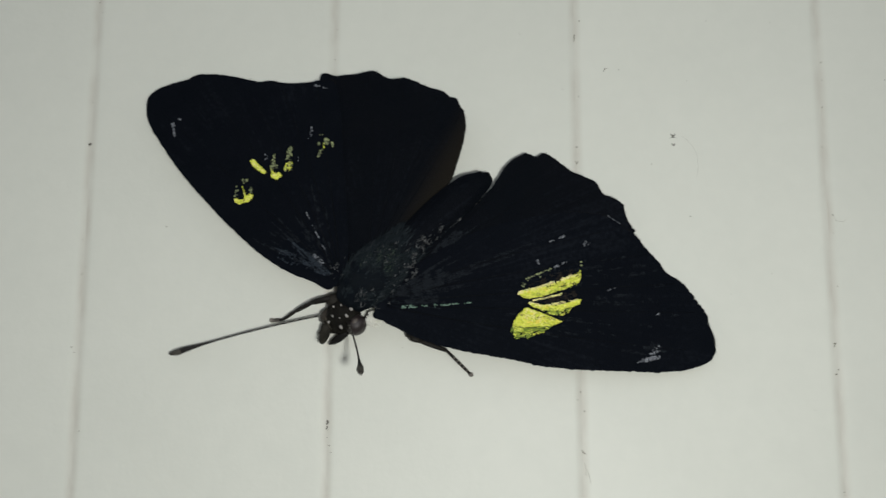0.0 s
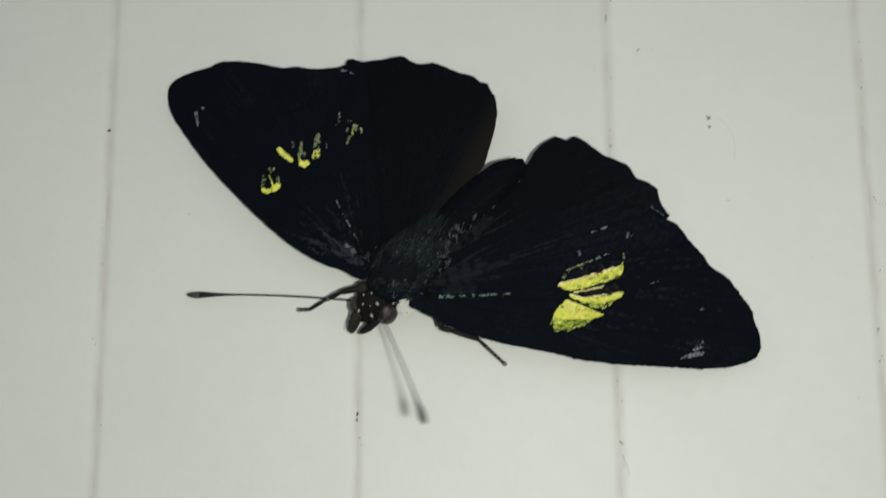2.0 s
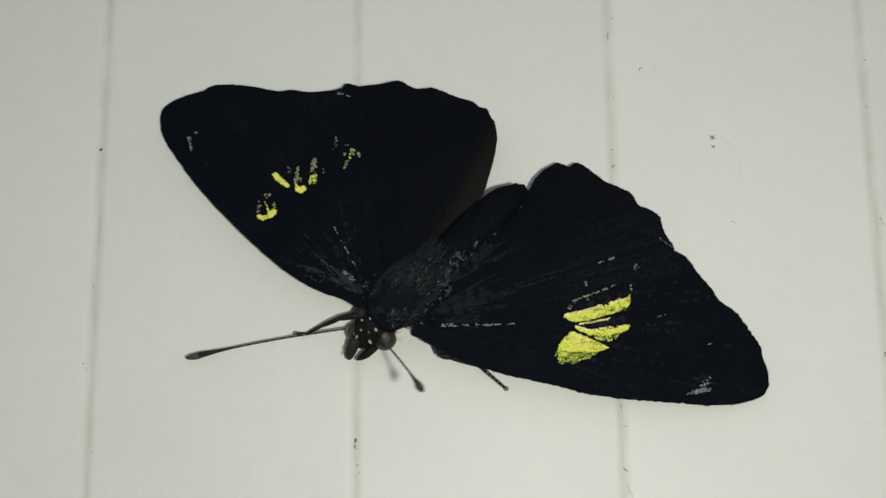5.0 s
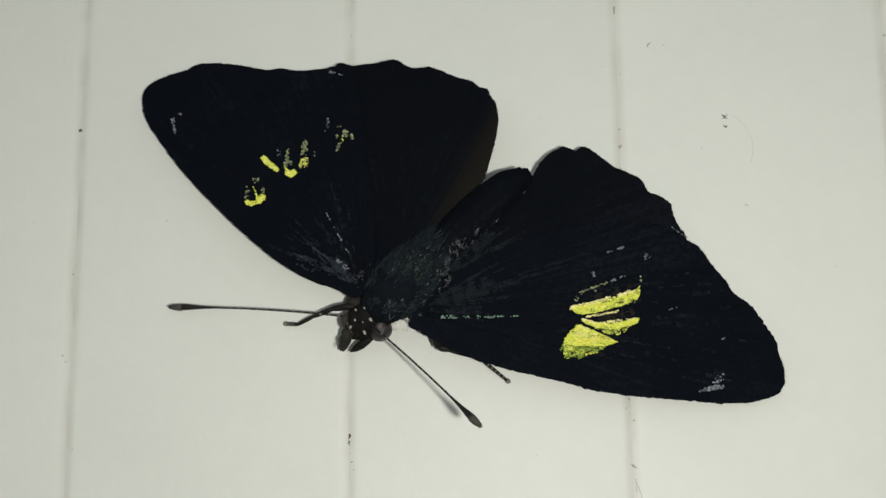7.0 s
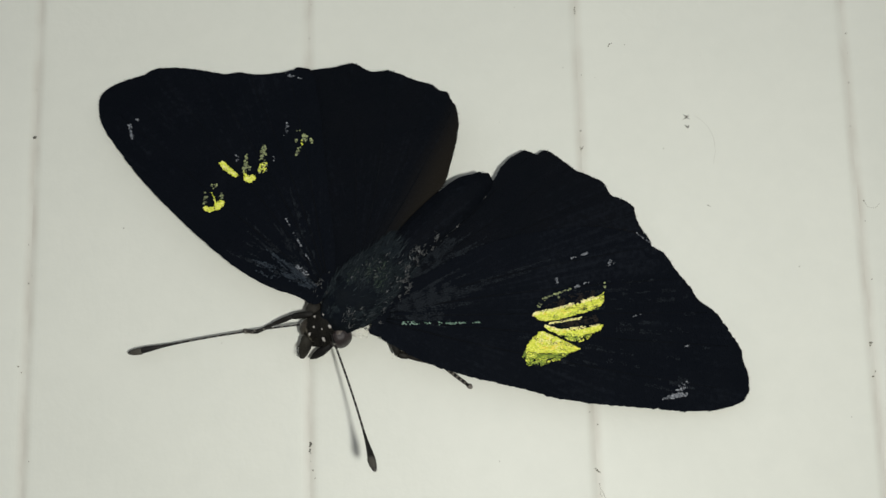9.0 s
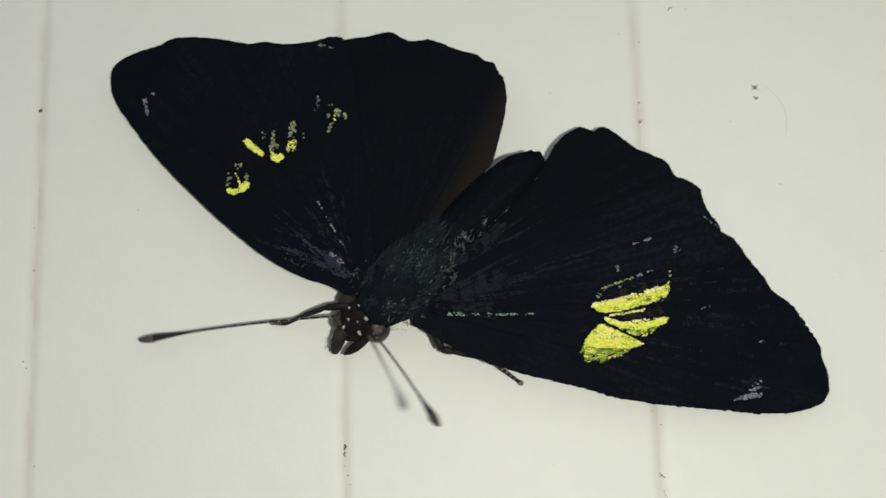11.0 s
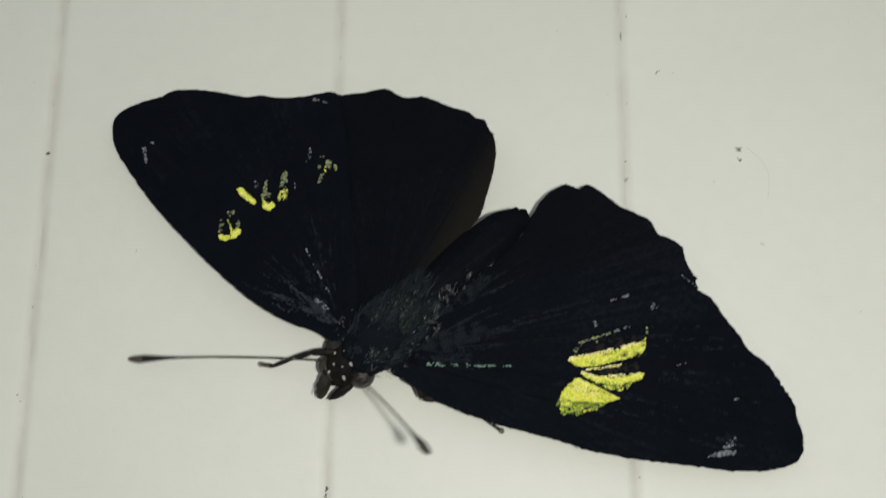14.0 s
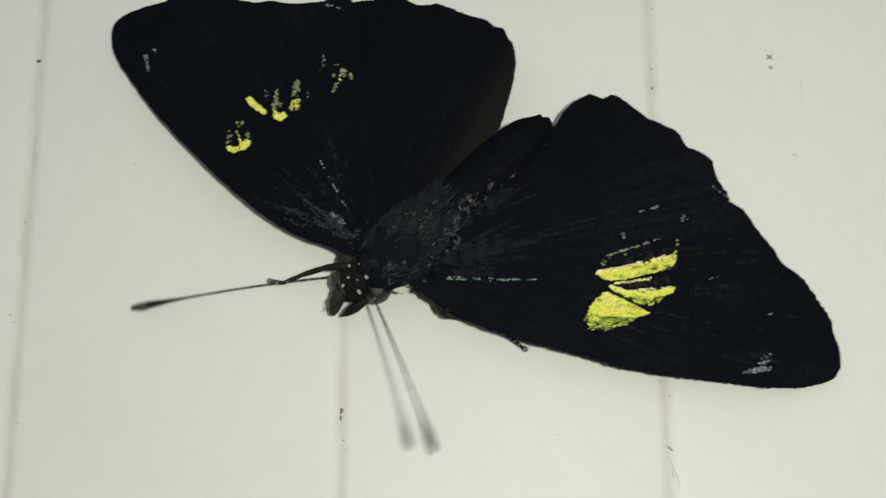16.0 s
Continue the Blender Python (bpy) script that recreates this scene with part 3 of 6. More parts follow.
def scales(owner, name, label, mat, areas, seed, size=0.105):
    """Loose scales lying on the wing, in areas of (outline, share kept)."""
    ob, hinge, lower = owner
    rng = random.Random(seed)
    bm = bmesh.new()
    step = size * 1.25
    for outline, share in areas:
        us, vs = [p[0] for p in outline], [p[1] for p in outline]
        for i in range(int((max(us) - min(us)) / step) + 2):
            for j in range(int((max(vs) - min(vs)) / step) + 2):
                u = min(us) + (i + 0.5 * (j % 2) + rng.uniform(-0.3, 0.3)) * step
                v = min(vs) + (j + rng.uniform(-0.3, 0.3)) * step
                clump = 0.5 + 0.9 * noise.noise(Vector((u * 1.7, v * 1.7, seed)))
                if not inside((u, v), outline) or rng.random() > share + (1 - share) * (clump - 0.5) * (share < 0.9) * 1.6:
                    continue
                r, turn = size * rng.uniform(0.6, 1.25) * (1.08 if share > 0.9 else 1), rng.uniform(0, 6.28)
                tx, ty = rng.uniform(-0.14, 0.14), rng.uniform(-0.14, 0.14)
                h = lift(u, v) - lower + 0.09
                ring = []
                for k in range(6):
                    a = turn + k * math.pi / 3
                    x, y = r * math.cos(a), r * math.sin(a) * 0.85
                    ring.append(bm.verts.new(P(u + x, v + y, h + tx * x + ty * y) - P(*hinge)))
                peak = bm.verts.new(P(u, v, h + 0.015) - P(*hinge))
                for k in range(6):
                    bm.faces.new((ring[k], ring[(k + 1) % 6], peak))
    return part(name, bm, mat, ob, label)


def strip(a, b, w0, w1=None):
    """The outline of a streak from a to b."""
    a, b = Vector(a), Vector(b)
    n = Vector((a[1] - b[1], b[0] - a[0])).normalized() / 2
    w1 = w0 if w1 is None else w1
    return [tuple(p) for p in (a + n * w0, b + n * w1, b - n * w1, a - n * w0)]


def hairs(name, mat, spots, parent, seed, label="", length=1.0, thick=0.035, stray=0.35, clump=0.0):
    """Short tapering bristles: spots of (place, spread, lean, how many)."""
    rng = random.Random(seed)
    bm = bmesh.new()
    for (u, v, h), spread, (lu, lv, lh), many in spots:
        for _ in range(many):
            a, r = rng.uniform(0, 6.28), math.sqrt(rng.random())
            x, y = math.cos(a) * r * spread[0], math.sin(a) * r * spread[1]
            c, s = AXIS
            p = (u + x * c - y * s, v + x * s + y * c, h + spread[2] * math.sqrt(max(0, 1 - r * r)))
            if clump and noise.noise(Vector((p[0] * 1.9, p[1] * 1.9, seed))) < clump - 0.5 + 0.25 * rng.random():
                continue
            k = length * rng.uniform(0.5, 1.3)
            d = (lu + rng.gauss(0, stray), lv + rng.gauss(0, stray), lh + rng.gauss(0, stray * 0.5))
            mid = P(p[0] + d[0] * k * 0.5, p[1] + d[1] * k * 0.5, p[2] + d[2] * k * 0.5 + 0.06)
            tube(bm, [P(*p), mid, P(p[0] + d[0] * k, p[1] + d[1] * k, p[2] + d[2] * k)], [thick * MM, thick * 0.8 * MM, thick * 0.2 * MM], 4)
    return part(name, bm, mat, parent, label)


butterfly = new("butterfly")
butterfly.location = HOME
tagged(butterfly, "black butterfly with yellow forewing bands, wings spread on a white wall", "butterfly")

RIGHT_HINGE, LEFT_HINGE = (-3.9, -0.65, 4.2), (1.2, -2.4, 4.2)
RH_EDGE = [
    (-6.6, 19.3), (-4.7, 20.1), (-3.04, 20.23), (-1.99, 20.46), (-0.95, 20.53), (0.49, 19.69), (1.89, 19.69), (2.92, 19.43), (4.45, 18.65),
    (5.98, 18.14), (6.73, 17.51), (7.39, 17.32), (7.73, 16.54), (8.12, 15.82), (8.29, 14.62), (8.21, 13.55), (7.92, 12.22), (7.48, 10.65),
    (7.05, 9.19), (6.4, 8.2), (4, 5.6), (1.2, 3), (-1, 0.8), (-3, 0.6), (-4.2, 8)]
right_hind = wing("hindwing", RH_EDGE,
    (-1.0, 1.0, 4.0), 0.35, HIND, "brownish black hindwing", 11)
LH_EDGE = [
    (1.6, -0.19), (6.31, 3.94), (9.35, 6.95), (11.08, 9.0), (11.86, 10.22), (12.74, 11.31), (13.54, 11.81), (14.32, 12.1), (15.24, 11.79),
    (16.15, 12.13), (17.4, 11.36), (18.67, 10.37), (19.44, 10.01), (20.71, 9.44), (21.31, 9.03), (21.83, 8.03), (22.96, 7.57), (23.81, 6.95),
    (24.02, 6.0), (24.3, 5.15), (24.65, 4.55), (24.7, 3.9), (21.56, 1.69), (13.9, -0.08), (6.41, -1.48)]
left_hind = wing("hindwing", LH_EDGE,
    (2.0, 0.0, 4.0), 0.35, HIND_PLAIN, "brownish black hindwing", 12)
RF_EDGE = [
    (-4.3, -1.7), (-6.42, -0.91), (-8.42, -0.15), (-10.95, 1.33), (-13.53, 3.39), (-16.16, 5.86), (-18.85, 8.63), (-20.5, 10.5), (-22.74, 13.45),
    (-24.03, 15.53), (-24.37, 16.93), (-24.34, 18.16), (-23.48, 19.08), (-22.02, 19.7), (-20.44, 20.14), (-19.13, 20.71), (-16.73, 20.62),
    (-14.59, 20.25), (-12.99, 19.85), (-11.41, 19.89), (-9.83, 19.61), (-7.47, 19.68), (-6.16, 19.91), (-4.7, 19.18), (-3.8, 12.7), (-2.8, 1)]
right_fore = wing("forewing", RF_EDGE,
    RIGHT_HINGE, 0.0, WING, "velvety black forewing with broken yellow band", 13, 0.07)
LF_EDGE = [
    (0.25, -3.6), (1.2, -4.5), (3.88, -6.08), (6.25, -7.1), (8.68, -7.85), (11.1, -8.45), (13.53, -9.06), (15.96, -9.76), (18.38, -10.17),
    (20.86, -10.49), (23.36, -10.7), (25.87, -10.96), (27.65, -11.08), (29.44, -11.05), (30.99, -10.76), (32.33, -10.29), (32.95, -9.49), (33.1, -8.5),
    (33.05, -7.75), (32.72, -6.75), (32.55, -5.74), (31.78, -4.39), (31.09, -3.22), (30.23, -2.19), (29.14, -1.43), (28.35, -0.15), (27.49, 0.87),
    (26.93, 1.74), (26.56, 2.42), (25.92, 3.1), (25.17, 3.56), (24.35, 4.54), (19.21, 5.26), (11.48, 3.96), (5.4, 1.22), (2.2, -0.59)]
left_fore = wing("forewing", LF_EDGE,
    LEFT_HINGE, 0.0, WING, "velvety black forewing with bold yellow bars", 14, 0.11)

for owner, outline, first, last, seed in ((right_hind, RH_EDGE, 0, 20, 61), (left_hind, LH_EDGE, 4, 21, 62), (right_fore, RF_EDGE, 9, 23, 63), (left_fore, LF_EDGE, 13, 32, 64)):
    fringe(owner, outline, first, last, seed)

veins(right_fore, [((-4.2, 0.0), (-10, 5), (-22.5, 16.5)), ((-4.2, 0.4), (-9, 8), (-19.0, 20.0)), ((-4.0, 0.6), (-7.5, 9), (-14.5, 19.8)),
                   ((-3.8, 0.8), (-6, 9), (-10.5, 19.4)), ((-3.6, 0.9), (-4.8, 9), (-6.8, 19.4))])
veins(left_fore, [((1.6, -3.02), (11.9, -6.17), (30.17, -9.09)), ((1.7, -2.82), (11.9, -4.16), (31.54, -5.48)), ((1.8, -2.63), (11.9, -2.54), (29.8, -2.5)),
                  ((1.9, -2.33), (10.92, -0.54), (27.47, 0.57)), ((2.0, -2.03), (9.94, 0.87), (24.92, 3.41))])
veins(right_hind, [((-1.2, 2), (-0.5, 9), (-1.5, 20.0)), ((-0.8, 2), (1.5, 9), (2.0, 19.2)), ((-0.5, 2), (3.0, 8), (5.4, 17.6)), ((-0.2, 2), (4, 8), (7.6, 15.4))])
veins(left_hind, [((3.0, 0.51), (9.05, 5.63), (14.4, 11.44)), ((3.2, 0.21), (10.05, 4.63), (18.13, 10.51)), ((3.4, 0.01), (11.06, 3.64), (21.44, 8.32)), ((3.6, -0.19), (12.08, 2.64), (23.93, 6.3))])

BAR_TOP = [(14.32, -2.55), (16.42, -2.12), (18.62, -1.6), (20.47, -0.85), (20.57, -1.35), (20.2, -1.9), (18.62, -2.5), (16.42, -3.05), (15.12, -3.2), (14.62, -3.0)]
BAR_MID = [(15.22, -3.65), (16.72, -3.98), (18.62, -3.9), (20.27, -3.5), (20.17, -3.95), (19.42, -4.5), (18.52, -5.0), (17.62, -5.0), (16.42, -4.5), (15.52, -3.98)]
BAR_CREST = [(15.22, -3.65), (16.72, -3.98), (18.62, -3.9), (20.27, -3.5), (20.17, -3.9), (19.3, -4.25), (18.2, -4.5), (17.2, -4.5), (16.42, -4.35), (15.52, -3.98)]
BLOB = [(14.87, -4.05), (16.17, -4.55), (17.27, -5.08), (18.2, -5.6), (17.3, -5.95), (15.7, -6.0), (14.4, -5.95), (13.55, -5.7), (13.6, -5.3), (14.15, -4.65)]
BLOB_FOOT = [(13.4, -5.7), (14.6, -5.95), (16.2, -5.95), (17.3, -5.95), (16.3, -6.6), (14.9, -6.8), (13.6, -6.7), (13.2, -6.3)]
LOBES = ([(-14.45, 7.45), (-14.0, 7.2), (-13.55, 7.25), (-13.5, 6.95), (-13.9, 6.75), (-14.4, 6.95)], [(-13.45, 7.5), (-13.0, 7.85), (-12.6, 7.75), (-12.6, 7.4), (-13.0, 7.05), (-13.4, 6.95)])
DASH = [(-13.2, 11.35), (-12.8, 11.5), (-12.15, 10.85), (-11.45, 10.2), (-11.5, 9.85), (-12.1, 10.15), (-12.8, 10.7)]
SPOT = [(-10.95, 10.45), (-10.6, 10.0), (-10.0, 10.05), (-9.8, 9.7), (-10.3, 9.3), (-10.85, 9.5)]
ground(left_fore, "yellow_ground", "dense yellow wing bars", GROUND, [BAR_TOP, BAR_CREST, BLOB], 3)
ground(left_fore, "olive_ground", "olive lower edge of the yellow bars", OLIVE, [[(13.45, -5.95), (15.5, -6.0), (16.9, -5.95), (15.6, -6.45), (13.9, -6.4)]], 4)
ground(right_fore, "yellow_ground", "small dense yellow spots", GROUND, [*LOBES, DASH, SPOT], 5)
scales(right_fore, "yellow_band", "broken lemon-yellow scale spots", YELLOW, [
    *((area, 0.9) for area in (*LOBES, DASH, SPOT)), (strip((-13.35, 7.6), (-13.8, 8.7), 0.10, 0.07), 0.8), (strip((-5.75, 12.5), (-5.65, 13.4), 0.16), 0.45),
    (strip((-9.5, 10.3), (-9.25, 11.2), 0.30), 0.45), (strip((-9.0, 10.4), (-8.95, 11.2), 0.30), 0.5), (strip((-9.2, 10.2), (-9.1, 10.6), 0.3), 0.5)], 21, 0.075)
scales(right_fore, "sparse_yellow", "thin dusting of dull yellow scales", DULL_YELLOW, [
    (strip((-14.35, 7.5), (-14.3, 8.6), 0.35), 0.3), (strip((-13.7, 8.8), (-13.5, 9.4), 0.5), 0.45), (strip((-12.9, 7.9), (-13.0, 8.7), 0.35), 0.35),
    (strip((-10.85, 10.3), (-10.7, 12.0), 0.35, 0.2), 0.55), (strip((-10.4, 10.1), (-10.45, 10.9), 0.3), 0.4),
    ([(-9.6, 10.2), (-8.75, 10.3), (-8.8, 12.0), (-9.0, 13.1), (-9.45, 12.4), (-9.6, 11.2)], 0.3),
    (strip((-6.25, 11.4), (-5.9, 12.6), 0.35), 0.3), (strip((-6.2, 12.6), (-6.0, 14.1), 0.4), 0.22), (strip((-5.6, 12.3), (-5.4, 14.2), 0.5), 0.25), (strip((-5.1, 12.4), (-4.8, 13.2), 0.4), 0.22)], 27, 0.095)
scales(right_fore, "pale_fleck", "sparse pale flecks", PALE, [
    (strip((-7.2, 13.5), (-7.0, 14.9), 0.3), 0.3), (strip((-21.5, 15.4), (-21.15, 14.0), 0.32, 0.2), 0.8), (strip((-21.0, 15.9), (-20.6, 15.7), 0.2), 0.6),
    (strip((-11.6, 12.6), (-11.5, 11.4), 0.3), 0.3), (strip((-11.5, 11.2), (-11.4, 10.5), 0.25), 0.4), (strip((-8.2, 11.7), (-8.15, 11.2), 0.2), 0.4),
    (strip((-7.3, 6.2), (-6.3, 4.4), 0.10), 0.3), (strip((-6.3, 4.4), (-4.9, 1.8), 0.11), 0.5), (strip((-6.2, 1.7), (-5.1, 0.7), 0.30, 0.5), 0.6),
    (strip((-7.1, 19.35), (-5.3, 18.9), 0.2), 0.2)], 22, 0.075)
scales(left_fore, "yellow_band", "bold lemon-yellow scale bars", YELLOW, [
    (BAR_TOP, 0.8), (BAR_CREST, 0.75), (BAR_MID, 0.28), (BLOB, 0.85), (strip((20.4, -0.9), (20.6, -0.5), 0.15, 0.1), 0.5), (BLOB_FOOT, 0.16)], 23, 0.068)
scales(left_fore, "sparse_yellow", "thin dusting of dull yellow scales", DULL_YELLOW, [
    (strip((15.1, -1.25), (17.8, -0.3), 0.16, 0.12), 0.85), (strip((15.3, -1.5), (17.4, -0.8), 0.25), 0.18), (strip((14.7, -2.0), (15.0, -1.6), 0.3), 0.4),
    (strip((20.4, -0.5), (20.8, 0.2), 0.25), 0.35)], 28, 0.085)
scales(left_fore, "green_edge", "olive-green lower edge of the yellow bars", GREEN, [
    (BLOB_FOOT, 0.42), ([(13.2, -6.4), (14.6, -6.7), (16.0, -6.6), (15.0, -7.05), (13.2, -6.95)], 0.2),
    ([(16.3, -4.4), (17.5, -4.9), (18.4, -4.9), (19.3, -4.4), (18.2, -4.3), (17.0, -4.2)], 0.5), ([(14.5, -2.9), (16.3, -3.0), (18.5, -2.5), (20.15, -2.1), (18.4, -2.2), (16.3, -2.7)], 0.35)], 24, 0.07)
scales(left_fore, "pale_fleck", "sparse pale flecks", PALE, [
    (strip((26.7, -8.9), (27.9, -8.5), 0.12), 0.4),
    (strip((16.4, 0.6), (16.5, 0.15), 0.22), 0.7), (strip((18.0, -0.25), (18.4, -0.05), 0.25), 0.8), (strip((18.8, 0.05), (19.3, 0.25), 0.12), 0.6), (strip((18.7, 2.6), (19.3, 2.9), 0.22), 0.6),
    (strip((17.6, 2.3), (18.6, 2.6), 0.12), 0.3), (strip((21.0, 1.6), (21.4, 2.2), 0.25), 0.5), (strip((21.5, 1.9), (22.0, 2.1), 0.12), 0.4), (strip((23.83, 4.74), (24.92, 3.83), 0.14), 0.5),
    (strip((27.5, -5.5), (28.6, -5.2), 0.06), 0.5), (strip((22.5, -3.0), (23.8, -2.6), 0.06), 0.4)], 25, 0.06)
scales(left_fore, "apex_patch", "greyish white wedge of scales near the wing tip", PALE, [
    ([(25.1, -10.05), (26.3, -9.95), (27.4, -9.75), (27.5, -9.5), (26.6, -9.5), (25.9, -9.65)], 0.97), ([(26.2, -9.45), (26.9, -9.35), (27.5, -9.0), (27.2, -8.95), (26.6, -9.15)], 0.6), (strip((27.0, -8.75), (27.6, -8.5), 0.25), 0.3)], 47, 0.085)
scales(left_fore, "gold_core", "golden yellow core of the largest bar", GOLD, [
    ([(14.7, -4.5), (15.9, -4.75), (17.0, -5.3), (16.6, -5.65), (15.2, -5.7), (14.2, -5.4)], 0.3), (strip((17.2, -5.35), (17.9, -5.6), 0.3), 0.4),
    (strip((15.5, -3.85), (17.0, -4.15), 0.25), 0.35), (strip((15.2, -2.75), (18.6, -2.1), 0.35), 0.15)], 48, 0.075)
scales(left_fore, "cream_edge", "pale cream-yellow upper edge of the bars", CREAM, [
    (strip((14.2, -2.6), (16.3, -2.15), 0.30, 0.3), 0.6), (strip((16.3, -2.15), (20.2, -1.0), 0.3, 0.3), 0.55), (strip((15.6, -3.42), (18.5, -2.92), 0.18), 0.85),
    (strip((15.2, -3.66), (16.7, -4.0), 0.22), 0.7), (strip((16.7, -3.95), (20.0, -3.6), 0.22), 0.6), ([(14.9, -4.15), (16.1, -4.65), (17.5, -5.4), (15.8, -5.55), (14.3, -5.3)], 0.25)], 29, 0.075)
scales(right_fore, "cream_edge", "pale cream-yellow cores of the spots", CREAM, [
    (strip((-12.85, 11.1), (-11.75, 10.15), 0.2), 0.6), (strip((-10.7, 9.8), (-10.2, 9.7), 0.25), 0.5), (strip((-13.2, 7.3), (-12.8, 7.6), 0.3), 0.5)], 36, 0.07)
scales(left_fore, "brown_patch", "dark brown scales between the yellow bars", BROWN, [
    ([(15.3, -1.9), (17.4, -1.0), (19.6, -0.4), (20.0, -0.8), (18.6, -1.4), (16.6, -2.0)], 0.3), ([(16.4, -3.5), (19.8, -2.6), (20.0, -3.2), (18.4, -3.65), (16.9, -3.75)], 0.4)], 45, 0.07)
scales(right_fore, "brown_patch", "dark brown scales between the yellow spots", BROWN, [
    ([(-10.9, 11.0), (-10.5, 11.0), (-10.6, 11.8), (-10.8, 11.8)], 0.3)], 46, 0.07)


def rays(owner, name, label, mat, hinge, spans, seed):
    """Fine broken streaks of scales that run outward from the hinge: (bearing, from, to, width, share) in degrees and millimetres."""
    areas = []
    for turn, a, b, w, share in spans:
        d = Vector((math.cos(radians(turn)), math.sin(radians(turn))))
        o = Vector(hinge)
        areas.append((strip(tuple(o + d * a), tuple(o + d * b), w, w * 0.5), share))
    scales(owner, name, label, mat, areas, seed, 0.05)


# dim scale rays carry the wings' bluish sheen in their colour
rng_rays = random.Random(77)
spans = []
for _ in range(46):
    turn = rng_rays.uniform(-16, 9)
    a = rng_rays.uniform(14, 27)
    spans.append((turn, a, min(a + rng_rays.uniform(1.0, 3.6), 29.3 - 0.24 * abs(turn + 8)), rng_rays.uniform(0.2, 0.5), rng_rays.uniform(0.08, 0.3)))
spans += [(13.5, 2.5, 9.0, 0.5, 0.55), (15.5, 4.0, 13.5, 0.4, 0.45), (6.0, 3.0, 8.5, 0.5, 0.4), (-10.0, 12.0, 22.0, 0.3, 0.3), (17.5, 9.0, 15.5, 0.3, 0.45)]
for _ in range(46):
    a = rng_rays.uniform(0.8, 4.5)
    spans.append((rng_rays.uniform(-14, 32), a, a + rng_rays.uniform(1.5, 4.5), rng_rays.uniform(0.15, 0.4), rng_rays.uniform(0.2, 0.5)))
hind_spans = []
for _ in range(60):
    a = rng_rays.uniform(1.0, 6.5)
    hind_spans.append((rng_rays.uniform(18, 44), a, a + rng_rays.uniform(1.0, 3.5), rng_rays.uniform(0.15, 0.35), rng_rays.uniform(0.25, 0.55)))
rays(left_hind, "sheen_ray", "faint rays of scales coloured for the wing's sheen", DIM, (2.2, -0.4), hind_spans, 44)
rays(left_fore, "sheen_ray", "faint rays of scales coloured for the wing's sheen", DIM, (1.2, -2.4), spans, 41)
spans = []
for _ in range(40):
    turn = rng_rays.uniform(100, 158)
    a = rng_rays.uniform(0.8, 7)
    spans.append((turn, a, a + rng_rays.uniform(1.0, 3.0), rng_rays.uniform(0.12, 0.35), rng_rays.uniform(0.2, 0.5)))
rays(right_fore, "sheen_ray", "faint rays of scales coloured for the wing's sheen", DIM, (-3.9, -0.65), spans, 42)
spans = []
for _ in range(44):
    turn = rng_rays.uniform(138, 164)
    a = rng_rays.uniform(0.6, 5.6)
    spans.append((turn, a, a + rng_rays.uniform(0.7, 2.0), rng_rays.uniform(0.12, 0.26), rng_rays.uniform(0.3, 0.65)))
rays(right_fore, "blue_ray", "steel-blue streaks at the wing root", BLUE, (-3.9, -0.65), spans, 43)
# the vein's glint is painted as bright teal scales
scales(left_fore, "vein_glint", "teal-white scales along a vein, glint put into their colour", GLINT, [(strip((3.0, -3.2), (6.2, -3.3), 0.24), 0.34), (strip((6.2, -3.3), (10.2, -3.25), 0.16), 0.24)], 26, 0.085)


